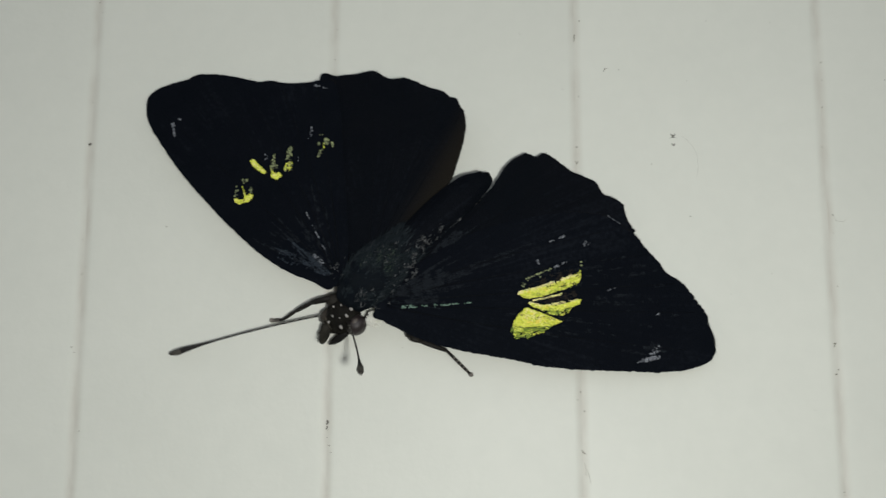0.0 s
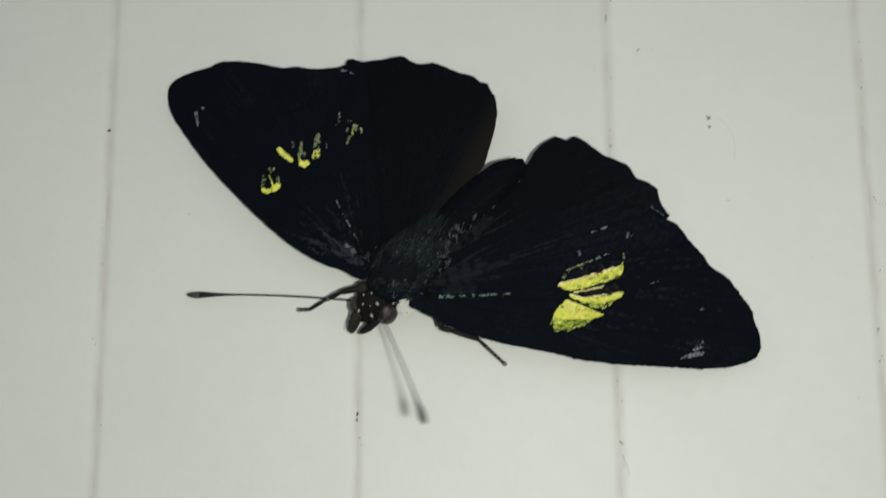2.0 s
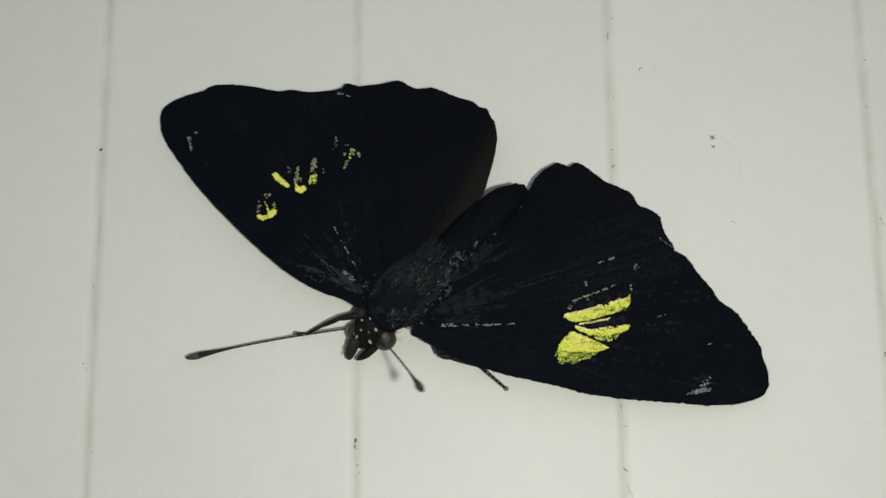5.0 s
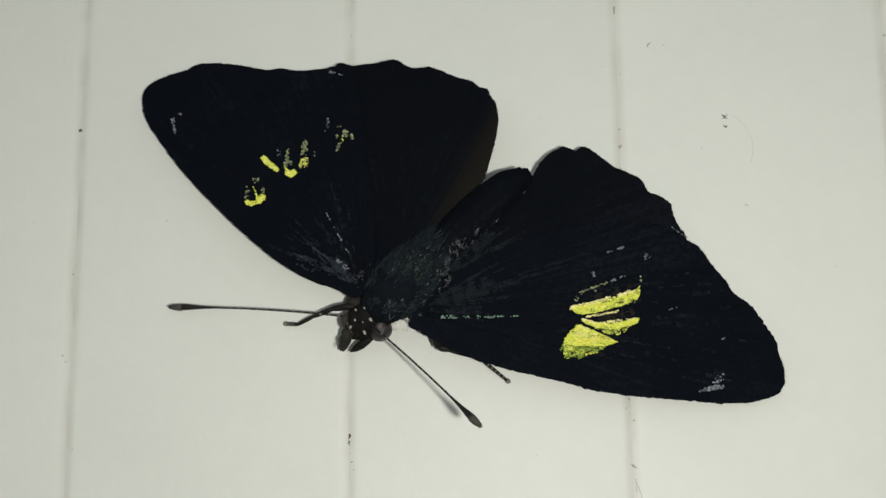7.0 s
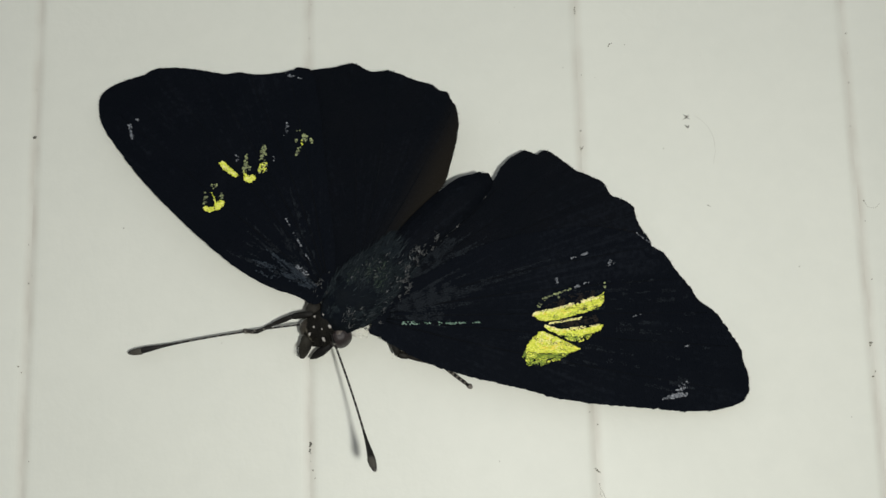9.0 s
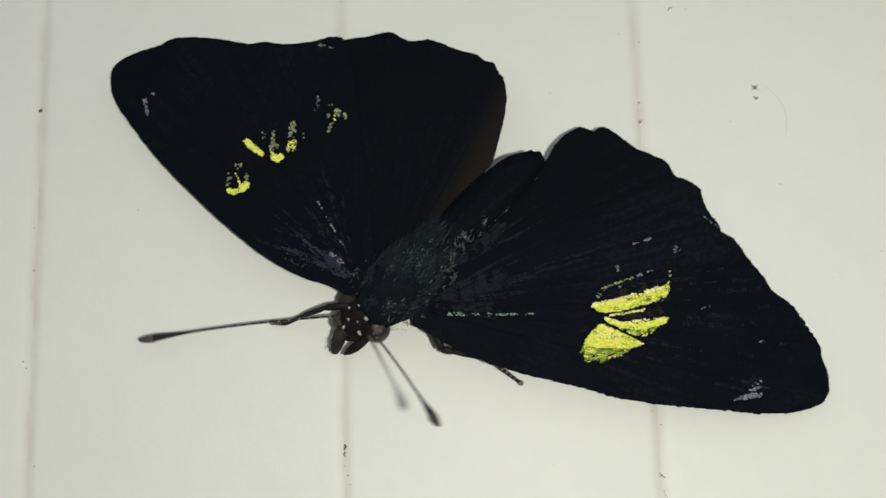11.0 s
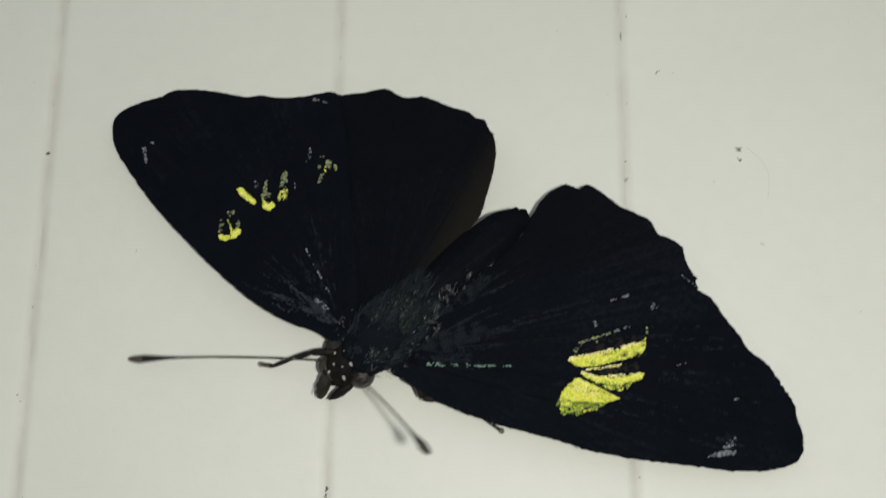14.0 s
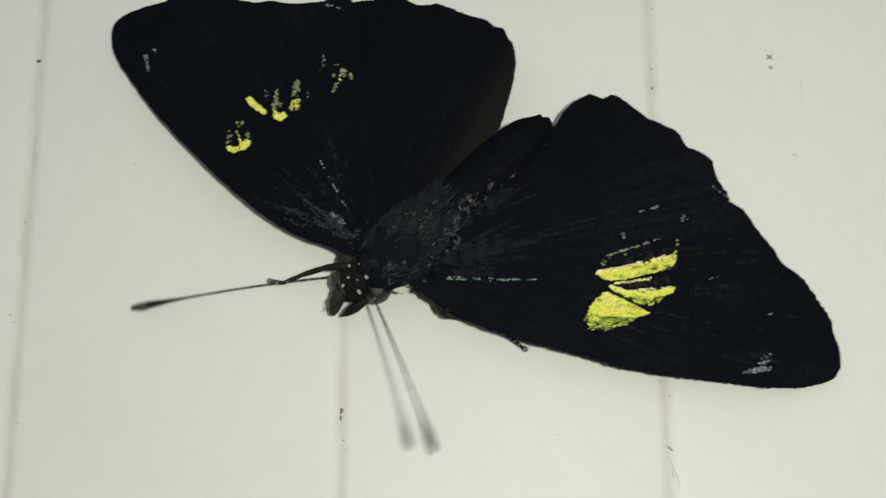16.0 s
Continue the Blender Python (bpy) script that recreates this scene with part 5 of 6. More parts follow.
def motions():
    # the body sinks slowly over its planted feet; wing rows fit the camera's view
    drift = [
        (0, -0.09, 0.84), (0.5, -0.1, 0.75), (1, -0.03, 0.69), (1.5, -0.02, 0.52), (2, 0.02, 0.54), (2.5, -0.02, 0.45), (3, 0, 0.39), (3.5, -0, 0.33),
        (3.7, -0.01, 0.3), (5.8, 0.05, -0.02), (6, 0.04, 0.02), (6.5, 0.05, -0.1), (7, 0.09, -0.14), (7.5, 0.07, -0.13), (8, 0.04, -0.24),
        (8.2, 0.07, -0.26), (10.3, 0.17, -0.44), (10.5, 0.1, -0.47), (11, 0.12, -0.61), (11.5, 0.08, -0.66), (12, 0.11, -0.69), (12.5, 0.1, -0.74),
        (13, 0.1, -0.69), (13.5, 0.07, -0.81), (14, 0.07, -0.96), (14.5, -0.02, -0.99), (15, -0.07, -1.14), (15.5, 0.04, -0.93), (16, 0.01, -1.06),
    ]
    walk(butterfly, [(t, Matrix.Translation(HOME + P(u, v, 0))) for t, u, v in drift])
    for leg, (fu, fv), swing in ((left_leg, (8.7, -8.95), -5.0), (right_leg, (-11.0, -3.6), 6.0)):
        walk(leg, [(t, Matrix.Translation(P(fu - u, fv - v, 0)) @ pose(0, 0, 0, 0, -swing * (v + 0.14), 0) @ Matrix.Translation(P(-fu, -fv, 0))) for t, u, v in drift])
    walk(head, [(t, Matrix.Translation(P(u, v, -1.3))) for t, u, v in (
        (0, 0.14, -0.67), (0.5, 0.11, -0.57), (1, 0.07, -0.49), (1.5, 0.06, -0.41), (2, 0.04, -0.37), (2.5, 0.03, -0.3), (3, 0.02, -0.23),
        (3.5, 0.01, -0.15), (3.7, 0.01, -0.14), (5.8, -0.02, 0.01), (6, -0.04, 0.02), (6.5, -0.05, 0.08), (7, -0.08, 0.15), (7.5, -0.08, 0.19),
        (8, -0.06, 0.27), (8.2, -0.06, 0.3), (10.3, -0.25, 0.34), (10.5, -0.24, 0.37), (11, -0.19, 0.46), (11.5, -0.18, 0.5), (12, -0.19, 0.5),
        (12.5, -0.19, 0.52), (13, -0.2, 0.52), (13.5, -0.04, 0.62), (14, -0.11, 0.64), (14.5, -0.09, 0.67), (15, -0.06, 0.72), (15.5, -0.12, 0.71),
        (16, -0.14, 0.76),)])
    for (ob, (u0, v0, h0), _), rows in (
        (left_fore, (
            (0, -0.7, -0.53, 3.97), (0.5, -0.6, -0.49, 3.52), (1, -0.51, -0.47, 3.17), (1.5, -0.45, -0.41, 2.82), (2, -0.32, -0.38, 2.47),
            (2.5, -0.19, -0.36, 2.31), (3, -0.16, -0.36, 2.07), (3.5, -0.14, -0.35, 1.9), (3.7, -0.08, -0.35, 1.76), (5.8, -0.11, -0.26, 0.83),
            (6, -0.08, -0.27, 0.78), (6.5, -0.08, -0.26, 0.72), (7, -0.08, -0.26, 0.51), (7.5, -0.04, -0.27, 0.4), (8, -0.05, -0.25, 0.25),
            (8.2, -0.09, -0.24, 0.16), (10.3, 0.12, 0.1, -1.05), (10.5, 0.12, 0.1, -1), (11, 0.05, 0.12, -0.85), (11.5, -0.03, 0.15, -0.66),
            (12, -0.07, 0.15, -0.45), (12.5, -0.08, 0.16, -0.55), (13, -0.06, 0.14, -0.65), (13.5, -0.18, 0.22, -0.52), (14, -0.19, 0.14, -0.52),
            (14.5, -0.15, 0.17, -0.51), (15, -0.16, 0.2, -0.51), (15.5, -0.06, 0.17, -0.52), (16, -0.15, 0.19, -0.47),)),
        (right_fore, (
            (0, -0.22, -0.11, -1.17), (0.5, -0.16, -0.09, -1.07), (1, -0.12, -0.09, -0.83), (1.5, -0.08, 0.02, -0.68), (2, -0.01, -0.02, -0.44),
            (2.5, 0.06, -0.01, -0.27), (3, 0.08, -0.08, -0.15), (3.5, 0.06, -0.04, -0.03), (3.7, 0.11, -0.07, -0.09), (5.8, 0.01, 0.08, 0.15),
            (6, 0.01, 0.05, 0.19), (6.5, -0, 0.1, 0.25), (7, -0.01, 0.1, 0.21), (7.5, 0.02, 0.09, 0.24), (8, 0.06, 0.15, 0.17),
            (8.2, 0.05, 0.19, 0.12), (10.3, 0.11, 0.31, 0.35), (10.5, 0.11, 0.3, 0.34), (11, 0.12, 0.33, 0.29), (11.5, 0.15, 0.36, 0.25),
            (12, 0.11, 0.37, 0.3), (12.5, 0.14, 0.36, 0.26), (13, 0.13, 0.34, 0.26), (13.5, 0.35, 0.23, 0.4), (14, -0.04, 0.54, 0.61),
            (14.5, 0.1, 0.45, 0.5), (15, 0.21, 0.43, 0.35), (15.5, 0.23, 0.29, 0.34), (16, 0.2, 0.4, 0.18),)),
        (left_hind, (
            (0, 0.44, -0.22, 0.76), (0.5, 0.36, -0.15, 0.7), (1, 0.27, -0.1, 0.69), (1.5, 0.2, 0.01, 0.76), (2, 0.11, 0.03, 0.77),
            (2.5, 0.05, 0.07, 0.75), (3, -0.01, 0.01, 0.63), (3.5, -0.03, 0, 0.61), (3.7, 0.01, 0.01, 0.52), (5.8, -0.07, -0.01, 0.23),
            (6, -0.07, -0.03, 0.18), (6.5, -0.05, -0.01, 0.19), (7, -0.06, -0.02, 0.01), (7.5, -0.06, -0.04, 0.03), (8, -0.05, -0.02, 0.04),
            (8.2, -0.07, -0.02, 0), (10.3, 0.08, -0.03, 0.2), (10.5, 0.09, -0.04, 0.17), (11, 0.08, -0.03, 0.14), (11.5, 0.09, 0, 0.17),
            (12, 0.08, -0.01, 0.17), (12.5, 0.1, 0.01, 0.17), (13, 0.12, 0.02, 0.13), (13.5, 0.08, 0.03, 0.42), (14, 0.13, 0.11, 0.4),
            (14.5, 0.23, 0.16, 0.41), (15, 0.26, 0.16, 0.42), (15.5, 0.19, 0.05, 0.27), (16, 0.09, 0.03, 0.16),)),
        (right_hind, (
            (0, 0.19, 0.22, -0.22), (0.5, 0.17, 0.21, -0.27), (1, 0.15, 0.17, -0.2), (1.5, 0.12, 0.24, -0.21), (2, 0.1, 0.18, -0.13),
            (2.5, 0.09, 0.18, -0.1), (3, 0.07, 0.09, -0.07), (3.5, 0.04, 0.11, -0.04), (3.7, 0.06, 0.09, -0.12), (5.8, -0.02, -0.02, 0.02),
            (6, -0.01, -0.05, 0.06), (6.5, -0.01, -0.01, 0.1), (7, -0.02, -0.02, 0.04), (7.5, -0, -0.04, 0.1), (8, 0.01, 0, 0.06),
            (8.2, 0.01, 0.03, 0.01), (10.3, 0.07, 0.08, 0.33), (10.5, 0.07, 0.06, 0.32), (11, 0.05, 0.07, 0.26), (11.5, 0.04, 0.09, 0.21),
            (12, 0.02, 0.07, 0.25), (12.5, 0.06, 0.1, 0.21), (13, 0.09, 0.11, 0.21), (13.5, 0.14, 0.09, 0.37), (14, 0.19, 0.28, 0.49),
            (14.5, 0.33, 0.29, 0.41), (15, 0.35, 0.21, 0.29), (15.5, 0.09, -0.07, 0.27), (16, 0.03, 0.01, 0.1),)),
    ):
        walk(ob, [(t, Matrix.Translation(P(u0 + du, v0 + dv, h0)) @ pose(0, 0, 0, 0, -a, 0)) for t, du, dv, a in rows])
    # both antennae beat all the time
    walk(right_antenna, [(t, aimed(u, v, h, turn, tilt)) for t, u, v, h, turn, tilt in (
        (0, -20.5, -7.9, 1.6, -166.7, -5.5), (0.1, -20.8, -6.9, 1.6, -170.2, -5.5), (0.2, -20.9, -5.7, 1.6, -174.4, -5.5),
        (0.3, -21.1, -4.6, 1.6, -178.2, -5.5), (0.4, -21.5, -3.5, 1.6, -181.9, -5.3), (0.5, -20.8, -5.2, 1.6, -176.0, -5.6),
        (0.6, -21.0, -6.7, 1.6, -170.8, -5.4), (0.7, -21.0, -5.7, 1.6, -174.0, -5.5), (0.8, -21.1, -3.2, 1.6, -182.5, -5.5),
        (0.9, -21.3, -1.9, 1.6, -186.8, -5.4), (1, -21.4, -1.8, 1.6, -187.1, -5.4), (1.1, -21.5, -2.9, 1.6, -183.5, -5.4),
        (1.2, -21.0, -5.9, 1.6, -173.1, -5.5), (1.3, -20.9, -5.5, 1.6, -174.5, -5.5), (1.4, -21.1, -4.3, 1.6, -178.4, -5.5),
        (1.5, -21.2, -4.2, 1.6, -178.8, -5.5), (1.6, -20.4, -7.8, 1.6, -166.0, -5.6), (1.7, -20.8, -6.8, 1.6, -169.9, -5.5),
        (1.8, -20.9, -5.3, 1.6, -174.7, -5.5), (1.9, -21.2, -4.2, 1.6, -178.9, -5.5), (2, -21.4, -2.8, 1.6, -183.4, -5.4),
        (2.1, -21.3, -3.5, 1.6, -180.9, -5.4), (2.2, -20.6, -5.8, 1.6, -172.7, -5.6), (2.3, -20.8, -6.6, 1.6, -170.2, -5.5),
        (2.4, -21.1, -4.3, 1.6, -178.2, -5.5), (2.5, -21.2, -3.4, 1.6, -181.0, -5.5), (2.6, -21.3, -2.3, 1.6, -185.0, -5.4),
        (2.7, -21.2, -3.5, 1.6, -180.6, -5.5), (2.8, -21.0, -6.1, 1.6, -171.6, -5.5), (2.9, -21.0, -5.6, 1.6, -173.3, -5.5),
        (3, -20.8, -4.4, 1.6, -177.4, -5.6), (3.1, -21.1, -2.8, 1.6, -182.9, -5.5), (3.2, -21.2, -3.6, 1.6, -180.2, -5.5),
        (3.3, -21.1, -3.9, 1.6, -179.2, -5.5), (3.4, -20.9, -4.9, 1.6, -175.4, -5.6), (3.5, -20.9, -4.3, 1.6, -177.6, -5.6),
        (3.6, -21.2, -2.3, 1.6, -184.4, -5.5), (3.7, -20.9, -3.4, 1.6, -180.6, -5.6), (3.8, -21.3, -3.8, 1.6, -179.1, -5.4),
        (3.9, -21.0, -5.4, 1.6, -173.6, -5.5), (4, -21.0, -4.8, 1.6, -175.6, -5.5), (4.1, -21.2, -4.0, 1.6, -178.5, -5.5),
        (4.2, -21.2, -4.4, 1.6, -177.0, -5.5), (4.3, -20.5, -7.4, 1.6, -166.2, -5.6), (4.4, -20.8, -6.4, 1.6, -169.9, -5.5),
        (4.5, -21.0, -5.1, 1.6, -174.4, -5.5), (4.6, -21.2, -4.0, 1.6, -178.3, -5.5), (4.7, -21.4, -2.8, 1.6, -182.5, -5.4),
        (4.8, -21.4, -3.0, 1.6, -181.6, -5.4), (4.9, -20.9, -4.7, 1.6, -175.7, -5.6), (5, -20.8, -6.0, 1.6, -171.2, -5.6),
        (5.1, -21.0, -5.2, 1.6, -174.2, -5.5), (5.2, -21.2, -3.6, 1.6, -179.4, -5.5), (5.3, -21.3, -2.7, 1.6, -182.5, -5.5),
        (5.4, -21.3, -2.4, 1.6, -183.7, -5.4), (5.5, -21.2, -3.8, 1.6, -178.7, -5.5), (5.6, -21.0, -5.8, 1.6, -171.8, -5.5),
        (5.7, -21.0, -5.3, 1.6, -173.6, -5.5), (5.8, -20.8, -3.8, 1.6, -178.7, -5.6), (5.9, -21.1, -2.6, 1.6, -182.9, -5.5),
        (6, -21.2, -3.4, 1.6, -179.9, -5.5), (6.1, -20.9, -4.5, 1.6, -176.2, -5.6), (6.2, -20.8, -5.2, 1.6, -173.8, -5.6),
        (6.3, -20.6, -4.2, 1.6, -176.9, -5.7), (6.4, -21.2, -2.1, 1.6, -184.2, -5.5), (6.5, -21.3, -3.1, 1.6, -180.9, -5.5),
        (6.6, -20.7, -4.4, 1.6, -176.2, -5.6), (6.7, -20.9, -6.3, 1.6, -169.6, -5.5), (6.8, -20.9, -4.2, 1.6, -176.8, -5.6),
        (6.9, -20.9, -3.6, 1.6, -179.0, -5.6), (7, -21.2, -2.0, 1.6, -184.6, -5.5), (7.1, -21.3, -1.7, 1.6, -185.2, -5.4),
        (7.2, -21.1, -4.7, 1.6, -175.0, -5.5), (7.3, -20.8, -6.2, 1.6, -169.6, -5.5), (7.4, -20.9, -6.0, 1.6, -170.6, -5.5),
        (7.5, -20.9, -4.6, 1.6, -175.3, -5.6), (7.6, -21.4, -2.4, 1.6, -182.8, -5.4), (7.7, -21.4, -2.7, 1.6, -181.8, -5.4),
        (7.8, -21.3, -3.8, 1.6, -178.0, -5.5), (7.9, -21.2, -4.6, 1.6, -175.0, -5.5), (8, -21.3, -2.7, 1.6, -181.6, -5.5),
        (8.1, -21.5, -1.9, 1.6, -184.3, -5.4), (8.2, -21.2, -3.5, 1.6, -178.7, -5.5), (8.3, -21.2, -2.7, 1.6, -181.4, -5.5),
        (8.4, -21.1, -3.7, 1.6, -178.0, -5.5), (8.5, -20.9, -4.6, 1.6, -175.0, -5.6), (8.6, -20.7, -4.4, 1.6, -175.3, -5.7),
        (8.7, -20.9, -2.9, 1.6, -180.6, -5.6), (8.8, -21.3, -2.4, 1.6, -182.5, -5.5), (8.9, -21.1, -3.5, 1.6, -178.6, -5.6),
        (9, -20.9, -5.1, 1.6, -172.9, -5.6), (9.1, -21.0, -5.1, 1.6, -173.2, -5.6), (9.2, -21.0, -3.7, 1.6, -177.9, -5.6),
        (9.3, -21.1, -2.6, 1.6, -181.8, -5.6), (9.4, -21.3, -1.7, 1.6, -184.9, -5.5), (9.5, -21.3, -3.1, 1.6, -180.2, -5.5),
        (9.6, -21.1, -5.3, 1.6, -172.3, -5.5), (9.7, -21.0, -5.9, 1.6, -170.1, -5.5), (9.8, -21.0, -5.1, 1.6, -172.9, -5.6),
        (9.9, -21.3, -3.4, 1.6, -179.1, -5.5), (10, -21.6, -2.4, 1.6, -182.3, -5.4), (10.1, -21.5, -3.1, 1.6, -179.9, -5.5),
        (10.2, -21.4, -4.1, 1.6, -176.5, -5.5), (10.3, -21.5, -1.8, 1.6, -184.5, -5.5), (10.4, -21.7, -2.4, 1.6, -182.1, -5.4),
        (10.5, -21.5, -3.5, 1.6, -178.6, -5.4), (10.6, -21.3, -4.2, 1.6, -176.1, -5.5), (10.7, -21.0, -3.7, 1.6, -177.6, -5.6),
        (10.8, -21.6, -1.3, 1.6, -185.8, -5.4), (10.9, -21.5, -2.3, 1.6, -182.5, -5.4), (11, -21.3, -4.3, 1.6, -175.3, -5.5),
        (11.1, -21.2, -5.7, 1.6, -170.5, -5.5), (11.2, -21.5, -4.0, 1.6, -176.5, -5.4), (11.3, -21.5, -3.0, 1.6, -180.0, -5.4),
        (11.4, -21.8, -1.9, 1.6, -183.4, -5.3), (11.5, -21.4, -3.6, 1.6, -177.8, -5.5), (11.6, -20.7, -6.8, 1.6, -166.5, -5.5),
        (11.7, -20.9, -6.3, 1.6, -168.5, -5.5), (11.8, -21.0, -5.0, 1.6, -172.7, -5.6), (11.9, -21.2, -4.0, 1.6, -176.2, -5.5),
        (12, -21.7, -3.5, 1.6, -178.1, -5.4), (12.1, -21.3, -4.3, 1.6, -175.2, -5.5), (12.2, -21.3, -5.2, 1.6, -172.3, -5.5),
        (12.3, -21.3, -4.3, 1.6, -175.3, -5.5), (12.4, -21.8, -2.0, 1.6, -183.0, -5.3), (12.5, -21.7, -2.4, 1.6, -181.9, -5.4),
        (12.6, -21.4, -3.8, 1.6, -176.8, -5.5), (12.7, -21.4, -4.9, 1.6, -173.2, -5.4), (12.8, -21.3, -3.7, 1.6, -177.4, -5.5),
        (12.9, -21.4, -2.6, 1.6, -181.1, -5.5), (13, -21.6, -1.9, 1.6, -183.3, -5.4), (13.1, -21.7, -2.5, 1.6, -181.2, -5.4),
        (13.2, -21.2, -5.0, 1.6, -172.7, -5.5), (13.3, -20.9, -4.6, 1.6, -173.8, -5.6), (13.4, -21.0, -3.7, 1.6, -177.0, -5.6),
        (13.5, -21.0, -3.1, 1.6, -179.0, -5.5), (13.6, -21.4, -3.9, 1.6, -176.1, -5.4), (13.7, -21.6, -4.7, 1.6, -173.6, -5.3),
        (13.8, -21.5, -6.1, 1.6, -169.0, -5.3), (13.9, -21.2, -5.1, 1.6, -172.0, -5.5), (14, -21.5, -2.5, 1.6, -181.0, -5.4),
        (14.1, -21.9, -2.0, 1.6, -182.6, -5.3), (14.2, -21.8, -2.7, 1.6, -180.2, -5.3), (14.3, -21.9, -3.0, 1.6, -179.1, -5.3),
        (14.4, -21.8, -3.9, 1.6, -176.1, -5.3), (14.5, -21.7, -3.4, 1.6, -177.9, -5.4), (14.6, -22.0, -1.7, 1.6, -183.4, -5.2),
        (14.7, -22.1, -1.5, 1.6, -184.1, -5.2), (14.8, -21.4, -4.4, 1.6, -174.2, -5.4), (14.9, -21.2, -5.6, 1.6, -170.2, -5.4),
        (15, -21.5, -4.5, 1.6, -174.0, -5.4), (15.1, -21.5, -3.6, 1.6, -177.2, -5.4), (15.2, -21.8, -1.9, 1.6, -182.8, -5.3),
        (15.3, -21.2, -2.6, 1.6, -180.4, -5.5), (15.4, -21.1, -4.6, 1.6, -173.5, -5.5), (15.5, -21.0, -6.1, 1.6, -168.5, -5.5),
        (15.6, -21.1, -4.2, 1.6, -174.9, -5.5), (15.7, -21.2, -3.3, 1.6, -177.8, -5.5), (15.8, -21.7, -1.8, 1.6, -183.0, -5.4),
        (15.9, -21.7, -2.5, 1.6, -180.8, -5.4), (16, -21.1, -4.9, 1.6, -172.3, -5.5),
    )])
